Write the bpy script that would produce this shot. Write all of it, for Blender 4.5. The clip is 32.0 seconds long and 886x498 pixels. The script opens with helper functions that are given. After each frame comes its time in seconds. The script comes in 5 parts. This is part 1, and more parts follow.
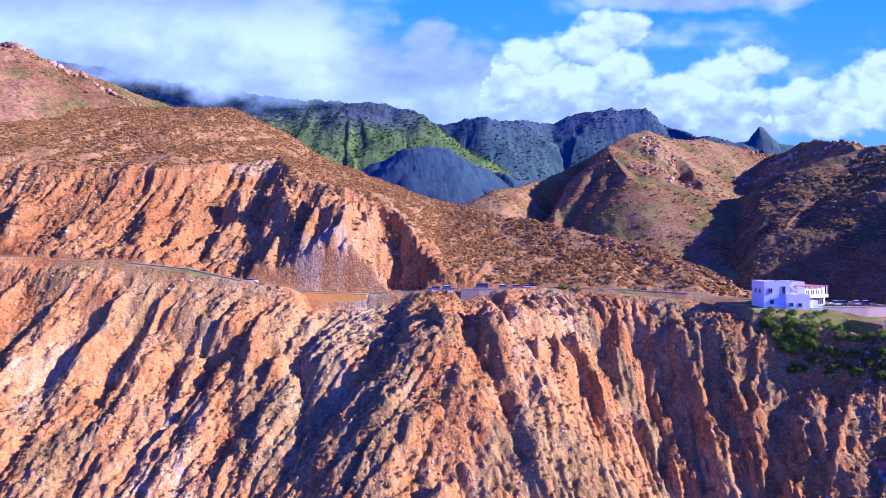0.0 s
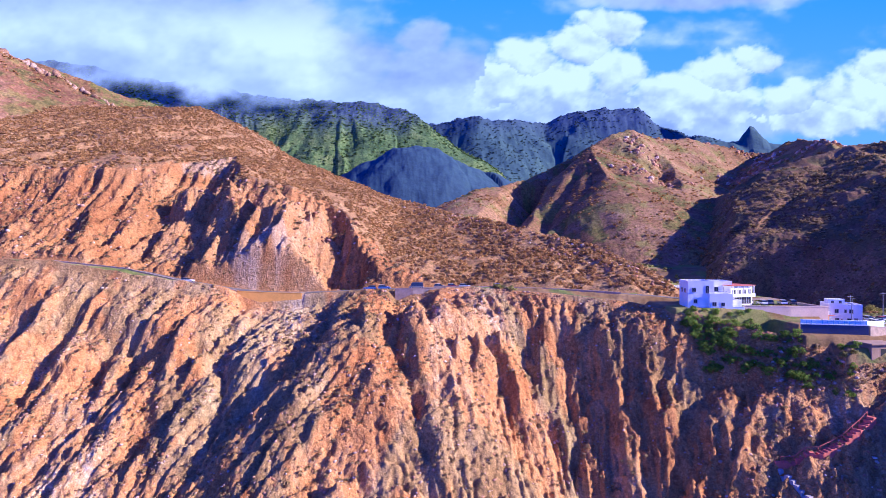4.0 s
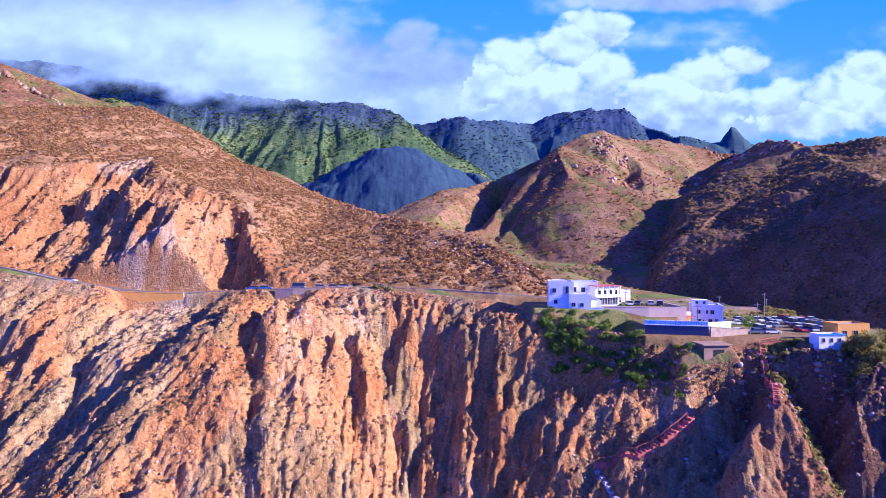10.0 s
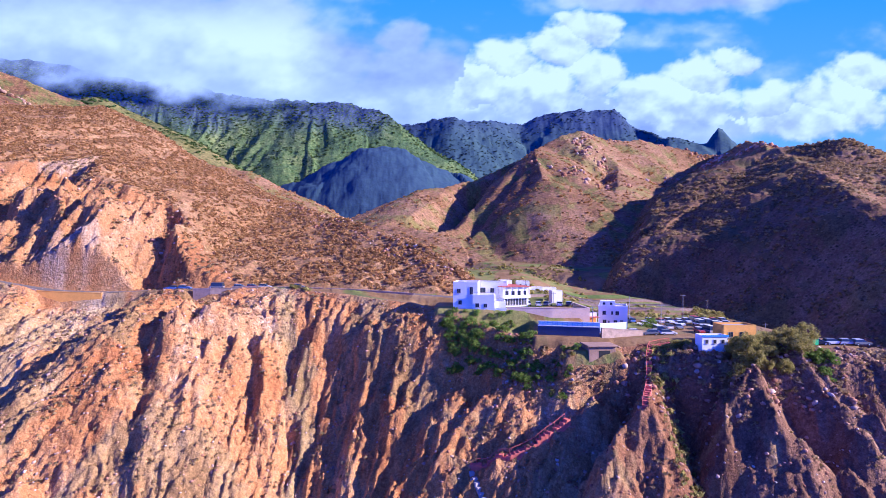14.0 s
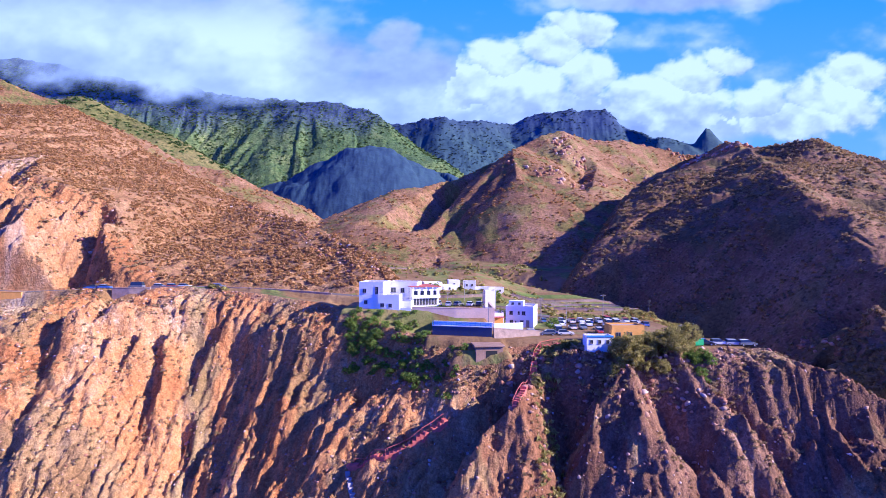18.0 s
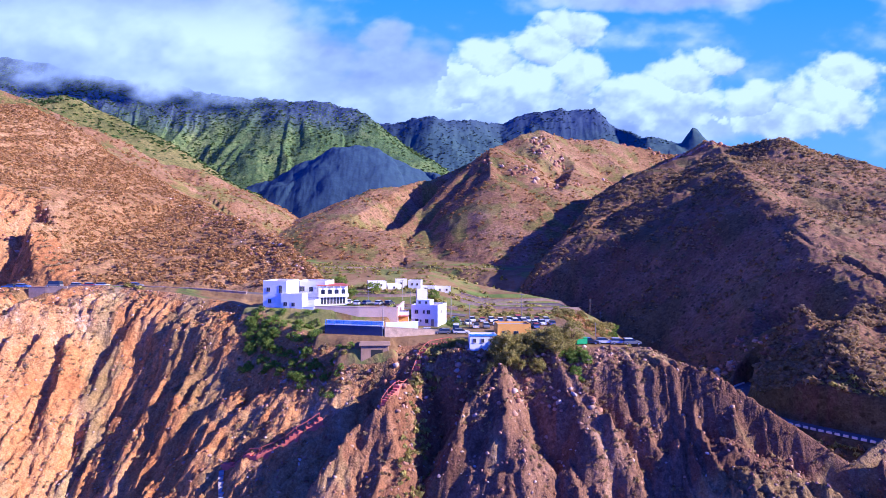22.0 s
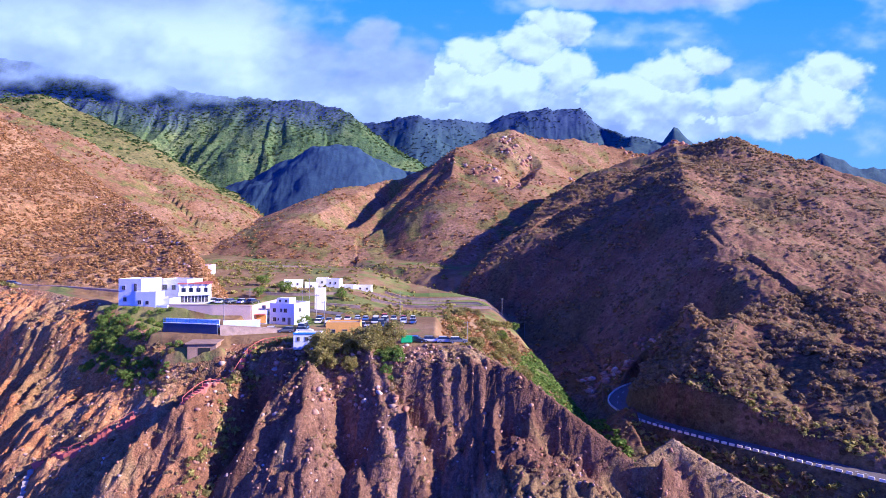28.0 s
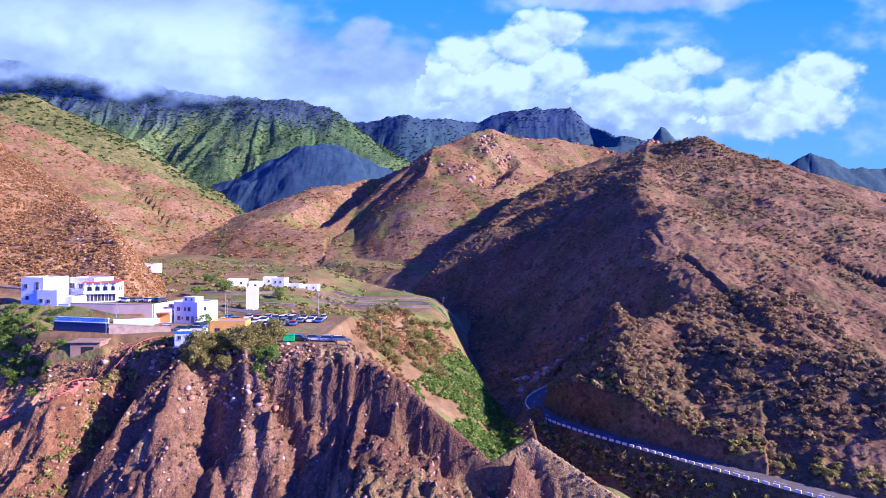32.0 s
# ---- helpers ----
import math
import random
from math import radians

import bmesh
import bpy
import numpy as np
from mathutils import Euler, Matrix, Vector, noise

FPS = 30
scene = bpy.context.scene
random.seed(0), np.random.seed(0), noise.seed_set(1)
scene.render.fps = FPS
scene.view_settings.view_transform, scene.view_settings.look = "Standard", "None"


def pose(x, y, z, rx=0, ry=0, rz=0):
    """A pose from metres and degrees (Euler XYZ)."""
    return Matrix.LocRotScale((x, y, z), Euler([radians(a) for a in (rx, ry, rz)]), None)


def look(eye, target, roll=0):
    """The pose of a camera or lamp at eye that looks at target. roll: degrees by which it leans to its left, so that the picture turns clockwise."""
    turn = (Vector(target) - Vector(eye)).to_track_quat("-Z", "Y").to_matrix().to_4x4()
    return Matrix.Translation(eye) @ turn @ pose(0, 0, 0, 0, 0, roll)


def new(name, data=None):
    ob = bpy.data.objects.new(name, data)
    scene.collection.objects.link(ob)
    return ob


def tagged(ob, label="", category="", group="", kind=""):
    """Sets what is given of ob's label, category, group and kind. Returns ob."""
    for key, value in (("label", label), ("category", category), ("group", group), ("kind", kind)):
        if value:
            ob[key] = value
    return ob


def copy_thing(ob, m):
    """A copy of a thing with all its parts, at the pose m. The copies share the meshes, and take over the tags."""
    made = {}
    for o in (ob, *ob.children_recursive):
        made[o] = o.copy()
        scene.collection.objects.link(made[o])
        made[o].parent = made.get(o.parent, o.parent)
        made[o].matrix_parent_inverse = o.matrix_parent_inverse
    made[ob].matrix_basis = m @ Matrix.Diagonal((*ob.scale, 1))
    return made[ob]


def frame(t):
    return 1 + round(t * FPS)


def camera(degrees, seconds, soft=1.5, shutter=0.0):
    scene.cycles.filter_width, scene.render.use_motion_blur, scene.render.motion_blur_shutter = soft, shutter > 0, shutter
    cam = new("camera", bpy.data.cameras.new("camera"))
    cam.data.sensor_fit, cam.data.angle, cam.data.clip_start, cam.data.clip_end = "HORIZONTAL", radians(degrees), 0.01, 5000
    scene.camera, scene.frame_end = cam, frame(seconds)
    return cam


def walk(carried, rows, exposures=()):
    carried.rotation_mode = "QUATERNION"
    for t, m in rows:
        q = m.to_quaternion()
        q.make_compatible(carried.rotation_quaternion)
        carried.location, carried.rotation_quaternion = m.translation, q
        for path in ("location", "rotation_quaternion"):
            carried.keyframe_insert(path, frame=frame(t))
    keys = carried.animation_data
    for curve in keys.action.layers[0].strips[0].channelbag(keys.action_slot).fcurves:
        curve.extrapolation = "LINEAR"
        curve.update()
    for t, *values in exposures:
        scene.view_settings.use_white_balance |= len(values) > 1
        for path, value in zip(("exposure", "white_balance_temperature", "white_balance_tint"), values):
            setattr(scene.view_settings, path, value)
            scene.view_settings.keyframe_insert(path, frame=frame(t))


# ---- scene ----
cam = camera(76.3, 32.0, soft=0.55)
METRES, EYE, TILT, LEAN, TURN = 210.0, 60.0, 0.0, 0.0, 0.0
ROWS = [
    (0.0, 0.0, 0.0, 0.0, 0.0, 0.0, -0.0),
    (0.5, 0.0112, 0.0001, 0.0002, -0.0, -0.01, -0.0),
    (1.0, 0.0223, 0.0003, 0.0006, -0.0, -0.03, -0.02),
    (1.5, 0.035, 0.0005, 0.0005, 0.0, -0.03, -0.05),
    (2.0, 0.0482, 0.0007, 0.0004, 0.0, -0.04, -0.04),
    (2.5, 0.062, 0.0008, 0.0003, -0.0, -0.06, -0.03),
    (3.0, 0.0763, 0.0009, 0.0001, 0.01, -0.06, -0.04),
    (3.5, 0.0907, 0.0011, -0.0001, 0.02, -0.06, -0.03),
    (5.5, 0.1516, 0.0016, -0.001, 0.05, -0.05, -0.02),
    (6.0, 0.1682, 0.0017, -0.001, 0.05, -0.04, -0.03),
    (6.5, 0.1839, 0.0018, -0.0011, 0.05, -0.01, -0.03),
    (7.0, 0.1997, 0.0019, -0.0012, 0.06, -0.01, -0.01),
    (7.5, 0.2155, 0.0021, -0.0011, 0.06, -0.02, -0.02),
    (8.0, 0.2314, 0.0023, -0.001, 0.05, -0.03, -0.03),
    (8.5, 0.2473, 0.0025, -0.001, 0.04, -0.03, -0.04),
    (9.0, 0.2634, 0.0027, -0.0009, 0.02, -0.03, -0.06),
    (9.5, 0.2794, 0.0028, -0.0008, 0.0, -0.0, -0.07),
    (10.0, 0.2954, 0.0029, -0.0007, -0.01, 0.0, -0.08),
    (10.5, 0.3114, 0.0031, -0.0006, -0.03, 0.01, -0.12),
    (11.0, 0.3265, 0.0032, -0.0005, -0.03, 0.02, -0.14),
    (11.5, 0.3438, 0.0034, -0.0005, -0.04, 0.03, -0.14),
    (12.0, 0.3596, 0.0036, -0.0003, -0.07, 0.02, -0.17),
    (12.5, 0.3756, 0.0038, -0.0001, -0.08, 0.03, -0.18),
    (13.0, 0.3916, 0.0039, -0.0001, -0.09, 0.02, -0.23),
    (13.5, 0.4075, 0.0041, -0.0001, -0.11, 0.02, -0.24),
    (14.0, 0.4238, 0.0042, -0.0003, -0.12, 0.03, -0.24),
    (14.5, 0.4398, 0.0044, -0.0003, -0.13, 0.04, -0.27),
    (16.5, 0.503, 0.0046, -0.0, -0.13, 0.02, -0.29),
    (17.0, 0.519, 0.0048, 0.0002, -0.14, 0.01, -0.31),
    (17.5, 0.5351, 0.005, 0.0003, -0.14, 0.0, -0.31),
    (18.0, 0.5511, 0.005, 0.0005, -0.16, -0.0, -0.33),
    (18.5, 0.5672, 0.0054, 0.0006, -0.16, -0.03, -0.32),
    (19.0, 0.5833, 0.0055, 0.0006, -0.17, -0.03, -0.32),
    (19.5, 0.5995, 0.0057, 0.0006, -0.17, -0.02, -0.31),
    (20.0, 0.6152, 0.0059, 0.0004, -0.2, -0.02, -0.34),
    (20.5, 0.6314, 0.0061, 0.0002, -0.2, -0.02, -0.33),
    (21.0, 0.6474, 0.0063, 0.0002, -0.21, -0.01, -0.32),
    (21.5, 0.6637, 0.0065, 0.0001, -0.23, -0.02, -0.31),
    (22.0, 0.6796, 0.0067, 0.0, -0.25, -0.04, -0.32),
    (22.5, 0.6959, 0.0069, -0.0004, -0.25, -0.04, -0.31),
    (23.0, 0.7119, 0.0071, -0.0003, -0.27, -0.05, -0.31),
    (23.5, 0.728, 0.0073, -0.0004, -0.28, -0.04, -0.3),
    (24.0, 0.744, 0.0075, -0.0003, -0.28, -0.04, -0.31),
    (24.5, 0.76, 0.0077, -0.0004, -0.29, -0.05, -0.3),
    (25.0, 0.776, 0.0079, -0.0005, -0.29, -0.03, -0.33),
    (25.5, 0.792, 0.0081, -0.0005, -0.29, -0.05, -0.35),
    (27.5, 0.856, 0.0088, -0.0005, -0.32, -0.08, -0.36),
    (28.0, 0.872, 0.009, -0.0006, -0.33, -0.09, -0.37),
    (28.5, 0.8881, 0.0093, -0.0005, -0.34, -0.08, -0.36),
    (29.0, 0.9041, 0.0095, -0.0005, -0.36, -0.07, -0.38),
    (29.5, 0.92, 0.0097, -0.0005, -0.37, -0.07, -0.39),
    (30.0, 0.9362, 0.0099, -0.0006, -0.38, -0.08, -0.33),
    (30.5, 0.952, 0.0102, -0.0007, -0.39, -0.1, -0.37),
    (31.0, 0.9679, 0.0105, -0.0009, -0.4, -0.11, -0.38),
    (31.5, 0.9839, 0.0108, -0.0011, -0.41, -0.11, -0.39),
    (32.0, 0.9999, 0.011, -0.0011, -0.41, -0.13, -0.41),
]
walk(cam, [(t, pose(0, 0, EYE, TILT, LEAN, TURN) @ pose(METRES * x, METRES * y, METRES * z, 90 + pitch, roll, yaw)) for t, x, y, z, yaw, pitch, roll in ROWS],
     exposures=((0.0, 1.42, 3950.0, 42.0), (32.0, 1.42, 3950.0, 42.0)))

# ---- world and sun ----
SUN_TO = Vector((0.90, -0.23, 0.425)).normalized()      # towards the sun
world = bpy.data.worlds.new("world")
scene.world = world
world.use_nodes = True
wn, wl = world.node_tree.nodes, world.node_tree.links
wn.clear()
w_out = wn.new("ShaderNodeOutputWorld")
w_bg = wn.new("ShaderNodeBackground")
w_sky = wn.new("ShaderNodeTexSky")
w_sky.sky_type = "NISHITA"
w_sky.sun_disc = False
w_sky.sun_elevation = math.asin(SUN_TO.z)
w_sky.sun_rotation = math.atan2(SUN_TO.x, SUN_TO.y)
w_sky.ozone_density = 7.0
w_sky.air_density = 0.8
w_sky.dust_density = 0.2
w_bg.inputs["Strength"].default_value = 0.053
w_tint = wn.new("ShaderNodeVectorMath")
w_tint.operation = "MULTIPLY"
w_tint.inputs[1].default_value = (0.83, 0.72, 1.43)      # a clear deep-blue sky
wl.new(w_sky.outputs[0], w_tint.inputs[0])
wl.new(w_tint.outputs[0], w_bg.inputs["Color"])
wl.new(w_bg.outputs[0], w_out.inputs["Surface"])
sun = new("sun", bpy.data.lights.new("sun", "SUN"))
sun.data.energy, sun.data.angle, sun.data.color = 4.6, radians(0.53), (1.0, 0.68, 0.23)
sun.matrix_world = look(SUN_TO * 900, (0, 0, 0))

# ---- materials ----
def mat(name, rough=0.9, metal=0.0):
    m = bpy.data.materials.new(name)
    m.use_nodes = True
    b = m.node_tree.nodes["Principled BSDF"]
    b.inputs["Roughness"].default_value = rough
    b.inputs["Metallic"].default_value = metal
    return m, m.node_tree.nodes, m.node_tree.links, b


def plain(name, col, rough=0.6, metal=0.0, var=0.12, scale=1.5, bump=0.0, by_object=0.0):
    """Paint, plaster, plastic or metal with a little uneven colour at two scales."""
    m, n, l, b = mat(name, rough, metal)
    pos = n.new("ShaderNodeNewGeometry")
    a, c = n.new("ShaderNodeTexNoise"), n.new("ShaderNodeTexNoise")
    for t, s in ((a, scale), (c, scale * 9)):
        t.inputs["Scale"].default_value = s
        t.inputs["Detail"].default_value = 4
        l.new(pos.outputs["Position"], t.inputs["Vector"])
    add = n.new("ShaderNodeMath")
    add.operation = "ADD"
    l.new(a.outputs[0], add.inputs[0])
    l.new(c.outputs[0], add.inputs[1])
    ramp = n.new("ShaderNodeMapRange")
    ramp.inputs[1].default_value, ramp.inputs[2].default_value = 0.7, 1.3
    ramp.inputs[3].default_value, ramp.inputs[4].default_value = 1 - var, 1 + var
    l.new(add.outputs[0], ramp.inputs[0])
    last = ramp.outputs[0]
    if by_object:
        info = n.new("ShaderNodeObjectInfo")
        r2 = n.new("ShaderNodeMapRange")
        r2.inputs[3].default_value, r2.inputs[4].default_value = 1 - by_object, 1 + by_object
        l.new(info.outputs["Random"], r2.inputs[0])
        mul = n.new("ShaderNodeMath")
        mul.operation = "MULTIPLY"
        l.new(last, mul.inputs[0])
        l.new(r2.outputs[0], mul.inputs[1])
        last = mul.outputs[0]
    mix = n.new("ShaderNodeVectorMath")
    mix.operation = "SCALE"
    mix.inputs[0].default_value = col
    l.new(last, mix.inputs["Scale"])
    l.new(mix.outputs[0], b.inputs["Base Color"])
    if bump:
        bp = n.new("ShaderNodeBump")
        bp.inputs["Strength"].default_value = bump
        bp.inputs["Distance"].default_value = 0.05
        l.new(c.outputs[0], bp.inputs["Height"])
        l.new(bp.outputs[0], b.inputs["Normal"])
    return m


def ramp_of(n, stops):
    r = n.new("ShaderNodeValToRGB")
    e = r.color_ramp.elements
    while len(e) < len(stops):
        e.new(0.5)
    for k, (p, c) in zip(e, stops):
        k.position, k.color = p, (*c, 1)
    return r


def earth(name, stops, big, mid, fine, spots=None, spot_scale=0.4, spot_edge=(0.25, 0.4), bump=0.6, dist=0.6, attr_stops=None, stretch=(1, 1, 1), grey_stops=None, pebbles=0.0):
    """Bare or overgrown ground: a colour ramp over broad, medium and fine noise, spots of growth, and relief."""
    m, n, l, b = mat(name, 0.95)
    b.inputs["Specular IOR Level"].default_value = 0.15
    pos = n.new("ShaderNodeNewGeometry")
    mp = n.new("ShaderNodeMapping")
    mp.inputs["Scale"].default_value = stretch
    l.new(pos.outputs["Position"], mp.inputs["Vector"])
    tex = []
    for s, d in ((big, 3), (mid, 5), (fine, 6)):
        t = n.new("ShaderNodeTexNoise")
        t.inputs["Scale"].default_value = s
        t.inputs["Detail"].default_value = d
        t.inputs["Roughness"].default_value = 0.62
        l.new(mp.outputs[0] if s != fine else pos.outputs["Position"], t.inputs["Vector"])
        tex.append(t)
    def lin(a, k, c):
        x = n.new("ShaderNodeMath")
        x.operation = "MULTIPLY_ADD"
        l.new(a, x.inputs[0])
        x.inputs[1].default_value = k
        if isinstance(c, (int, float)):
            x.inputs[2].default_value = c
        else:
            l.new(c, x.inputs[2])
        return x.outputs[0]
    v = lin(tex[0].outputs[0], 1.1, lin(tex[1].outputs[0], 0.9, lin(tex[2].outputs[0], 0.5, -0.75)))
    r = ramp_of(n, stops)
    l.new(v, r.inputs[0])
    col = r.outputs[0]
    if grey_stops:
        at = n.new("ShaderNodeAttribute")
        at.attribute_name = "grey"
        r3 = ramp_of(n, grey_stops)
        l.new(v, r3.inputs[0])
        mx = n.new("ShaderNodeMix")
        mx.data_type = "RGBA"
        l.new(at.outputs["Fac"], mx.inputs[0])
        l.new(col, mx.inputs[6])
        l.new(r3.outputs[0], mx.inputs[7])
        col = mx.outputs[2]
    if attr_stops:
        at = n.new("ShaderNodeAttribute")
        at.attribute_name = "cover_haze"
        r3 = ramp_of(n, attr_stops)
        l.new(v, r3.inputs[0])
        mx = n.new("ShaderNodeMix")
        mx.data_type = "RGBA"
        l.new(at.outputs["Fac"], mx.inputs[0])
        l.new(col, mx.inputs[6])
        l.new(r3.outputs[0], mx.inputs[7])
        col = mx.outputs[2]
    if spots:
        vo = n.new("ShaderNodeTexVoronoi")
        vo.inputs["Scale"].default_value = spot_scale
        l.new(pos.outputs["Position"], vo.inputs["Vector"])
        mr = n.new("ShaderNodeMapRange")
        mr.inputs[1].default_value, mr.inputs[2].default_value = spot_edge
        mr.inputs[3].default_value, mr.inputs[4].default_value = 1, 0
        wob = lin(tex[2].outputs[0], 0.5, lin(vo.outputs["Distance"], 1.0, -0.25))
        l.new(wob, mr.inputs[0])
        mx = n.new("ShaderNodeMix")
        mx.data_type = "RGBA"
        l.new(mr.outputs[0], mx.inputs[0])
        l.new(col, mx.inputs[6])
        rs = ramp_of(n, spots)
        l.new(vo.outputs["Color"], rs.inputs[0])
        l.new(rs.outputs[0], mx.inputs[7])
        col = mx.outputs[2]
    relief = lin(tex[2].outputs[0], 1.0, tex[1].outputs[0])
    if pebbles:
        # stones and crumbs of the rock, each of its own brightness
        for sc, lo, hi in ((pebbles, 0.8, 1.2), (pebbles * 2.7, 0.76, 1.24)):
            vo = n.new("ShaderNodeTexVoronoi")
            vo.inputs["Scale"].default_value = sc
            l.new(pos.outputs["Position"], vo.inputs["Vector"])
            sp = n.new("ShaderNodeSeparateColor")
            l.new(vo.outputs["Color"], sp.inputs[0])
            mr = n.new("ShaderNodeMapRange")
            mr.inputs[3].default_value, mr.inputs[4].default_value = lo, hi
            l.new(sp.outputs[0], mr.inputs[0])
            vm = n.new("ShaderNodeVectorMath")
            vm.operation = "SCALE"
            l.new(col, vm.inputs[0])
            l.new(mr.outputs[0], vm.inputs["Scale"])
            col = vm.outputs[0]
            relief = lin(vo.outputs["Distance"], -0.22, relief)
    l.new(col, b.inputs["Base Color"])
    bp = n.new("ShaderNodeBump")
    bp.inputs["Strength"].default_value = bump
    bp.inputs["Distance"].default_value = dist
    l.new(relief, bp.inputs["Height"])
    l.new(bp.outputs[0], b.inputs["Normal"])
    return m


M_CLIFF = earth("cliff_rock", [(0.1, (0.22, 0.08, 0.026)), (0.30, (0.39, 0.165, 0.042)), (0.5, (0.49, 0.243, 0.07)), (0.66, (0.49, 0.285, 0.11)), (0.78, (0.61, 0.43, 0.235)), (0.92, (0.70, 0.58, 0.45))], 0.035, 0.22, 1.1,
                bump=0.8, dist=0.8, pebbles=1.5, attr_stops=[(0.2, (0.20, 0.135, 0.045)), (0.5, (0.34, 0.235, 0.09)), (0.8, (0.46, 0.34, 0.17))], stretch=(1, 0.4, 0.4),
                grey_stops=[(0.1, (0.088, 0.043, 0.023)), (0.4, (0.175, 0.093, 0.048)), (0.65, (0.265, 0.152, 0.082)), (0.9, (0.42, 0.30, 0.20))])
# a darker, rustier ramp than cliff_rock, for the face above the road
M_RUST = earth("rust_rock", [(0.1, (0.17, 0.068, 0.024)), (0.30, (0.29, 0.125, 0.035)), (0.5, (0.38, 0.185, 0.055)), (0.66, (0.41, 0.225, 0.08)), (0.8, (0.46, 0.29, 0.13)), (0.94, (0.58, 0.45, 0.30))], 0.03, 0.2, 1.0,
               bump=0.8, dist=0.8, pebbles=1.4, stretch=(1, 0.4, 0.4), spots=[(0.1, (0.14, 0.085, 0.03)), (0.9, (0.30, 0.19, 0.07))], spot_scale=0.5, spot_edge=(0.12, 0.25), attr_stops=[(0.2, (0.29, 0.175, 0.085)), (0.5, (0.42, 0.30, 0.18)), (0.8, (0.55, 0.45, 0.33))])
M_SCRUB = earth("scrub_hillside", [(0.15, (0.16, 0.085, 0.03)), (0.45, (0.30, 0.165, 0.06)), (0.8, (0.42, 0.265, 0.11))], 0.02, 0.12, 0.8,
                spots=[(0.1, (0.13, 0.08, 0.025)), (0.5, (0.23, 0.14, 0.042)), (0.9, (0.31, 0.19, 0.065))], spot_scale=0.55, spot_edge=(0.33, 0.5), pebbles=1.3)
M_DARKHILL = earth("dark_hillside", [(0.15, (0.10, 0.055, 0.025)), (0.45, (0.20, 0.11, 0.048)), (0.8, (0.31, 0.19, 0.09))], 0.012, 0.09, 0.6,
                   spots=[(0.1, (0.07, 0.05, 0.018)), (0.5, (0.13, 0.09, 0.03)), (0.9, (0.19, 0.13, 0.045))], spot_scale=0.45, pebbles=0.9,
                   attr_stops=[(0.2, (0.07, 0.06, 0.02)), (0.5, (0.14, 0.11, 0.035)), (0.8, (0.22, 0.16, 0.06))])
M_FIELD = earth("valley_soil", [(0.15, (0.14, 0.085, 0.033)), (0.5, (0.25, 0.155, 0.058)), (0.85, (0.35, 0.24, 0.11))], 0.03, 0.15, 0.9, attr_stops=[(0.2, (0.07, 0.12, 0.02)), (0.5, (0.17, 0.22, 0.035)), (0.8, (0.28, 0.27, 0.06))])
M_FAR = earth("far_hillside", [(0.15, (0.13, 0.06, 0.025)), (0.45, (0.24, 0.122, 0.055)), (0.8, (0.35, 0.21, 0.11))], 0.008, 0.05, 0.3,
              spots=[(0.1, (0.10, 0.07, 0.02)), (0.5, (0.19, 0.13, 0.035)), (0.9, (0.29, 0.18, 0.06))], spot_scale=0.25, dist=1.5, pebbles=0.5,
              attr_stops=[(0.2, (0.08, 0.09, 0.02)), (0.5, (0.19, 0.16, 0.035)), (0.8, (0.30, 0.22, 0.08))])
M_OLIVE = earth("olive_slope", [(0.15, (0.05, 0.06, 0.015)), (0.45, (0.14, 0.14, 0.03)), (0.8, (0.24, 0.20, 0.06))], 0.006, 0.04, 0.2,
                spots=[(0.1, (0.04, 0.055, 0.012)), (0.5, (0.10, 0.11, 0.025)), (0.9, (0.17, 0.16, 0.04))], spot_scale=0.14, dist=3.0, pebbles=0.25)
# green forest, with distance haze put into the colour of its upper slopes
M_GREEN = earth("forest_slope_hazed", [(0.15, (0.04, 0.075, 0.035)), (0.45, (0.095, 0.145, 0.045)), (0.8, (0.21, 0.245, 0.07))], 0.004, 0.03, 0.15,
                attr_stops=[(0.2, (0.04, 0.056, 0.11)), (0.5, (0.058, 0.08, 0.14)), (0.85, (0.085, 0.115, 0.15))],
                spots=[(0.1, (0.02, 0.05, 0.012)), (0.5, (0.05, 0.095, 0.02)), (0.9, (0.11, 0.15, 0.03))], spot_scale=0.13, dist=3.0, pebbles=0.2)
# far ridge: its shade and distance haze are put into the base colour
M_BLUE = earth("far_forest_haze", [(0.15, (0.03, 0.055, 0.08)), (0.5, (0.046, 0.082, 0.105)), (0.85, (0.072, 0.12, 0.115))], 0.004, 0.03, 0.12,
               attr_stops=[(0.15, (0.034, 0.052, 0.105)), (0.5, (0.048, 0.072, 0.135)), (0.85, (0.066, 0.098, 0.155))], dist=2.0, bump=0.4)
# cast shadow on the green mountain: its dark blue is put into this colour
M_SHADOW_DOME = earth("shadow_dome_blue", [(0.15, (0.026, 0.046, 0.085)), (0.5, (0.036, 0.064, 0.11)), (0.85, (0.05, 0.09, 0.122))], 0.004, 0.03, 0.12, dist=2.0, bump=0.4)

# ---- the land: one sheet, cut where one landform meets the next ----
def hashed(ix, iy, seed):
    n = (ix * 374761393 + iy * 668265263 + seed * 144269504) & 0xFFFFFFFF
    n = ((n ^ (n >> 13)) * 1274126177) & 0xFFFFFFFF
    return ((n ^ (n >> 16)) & 0xFFFF) / 65535.0


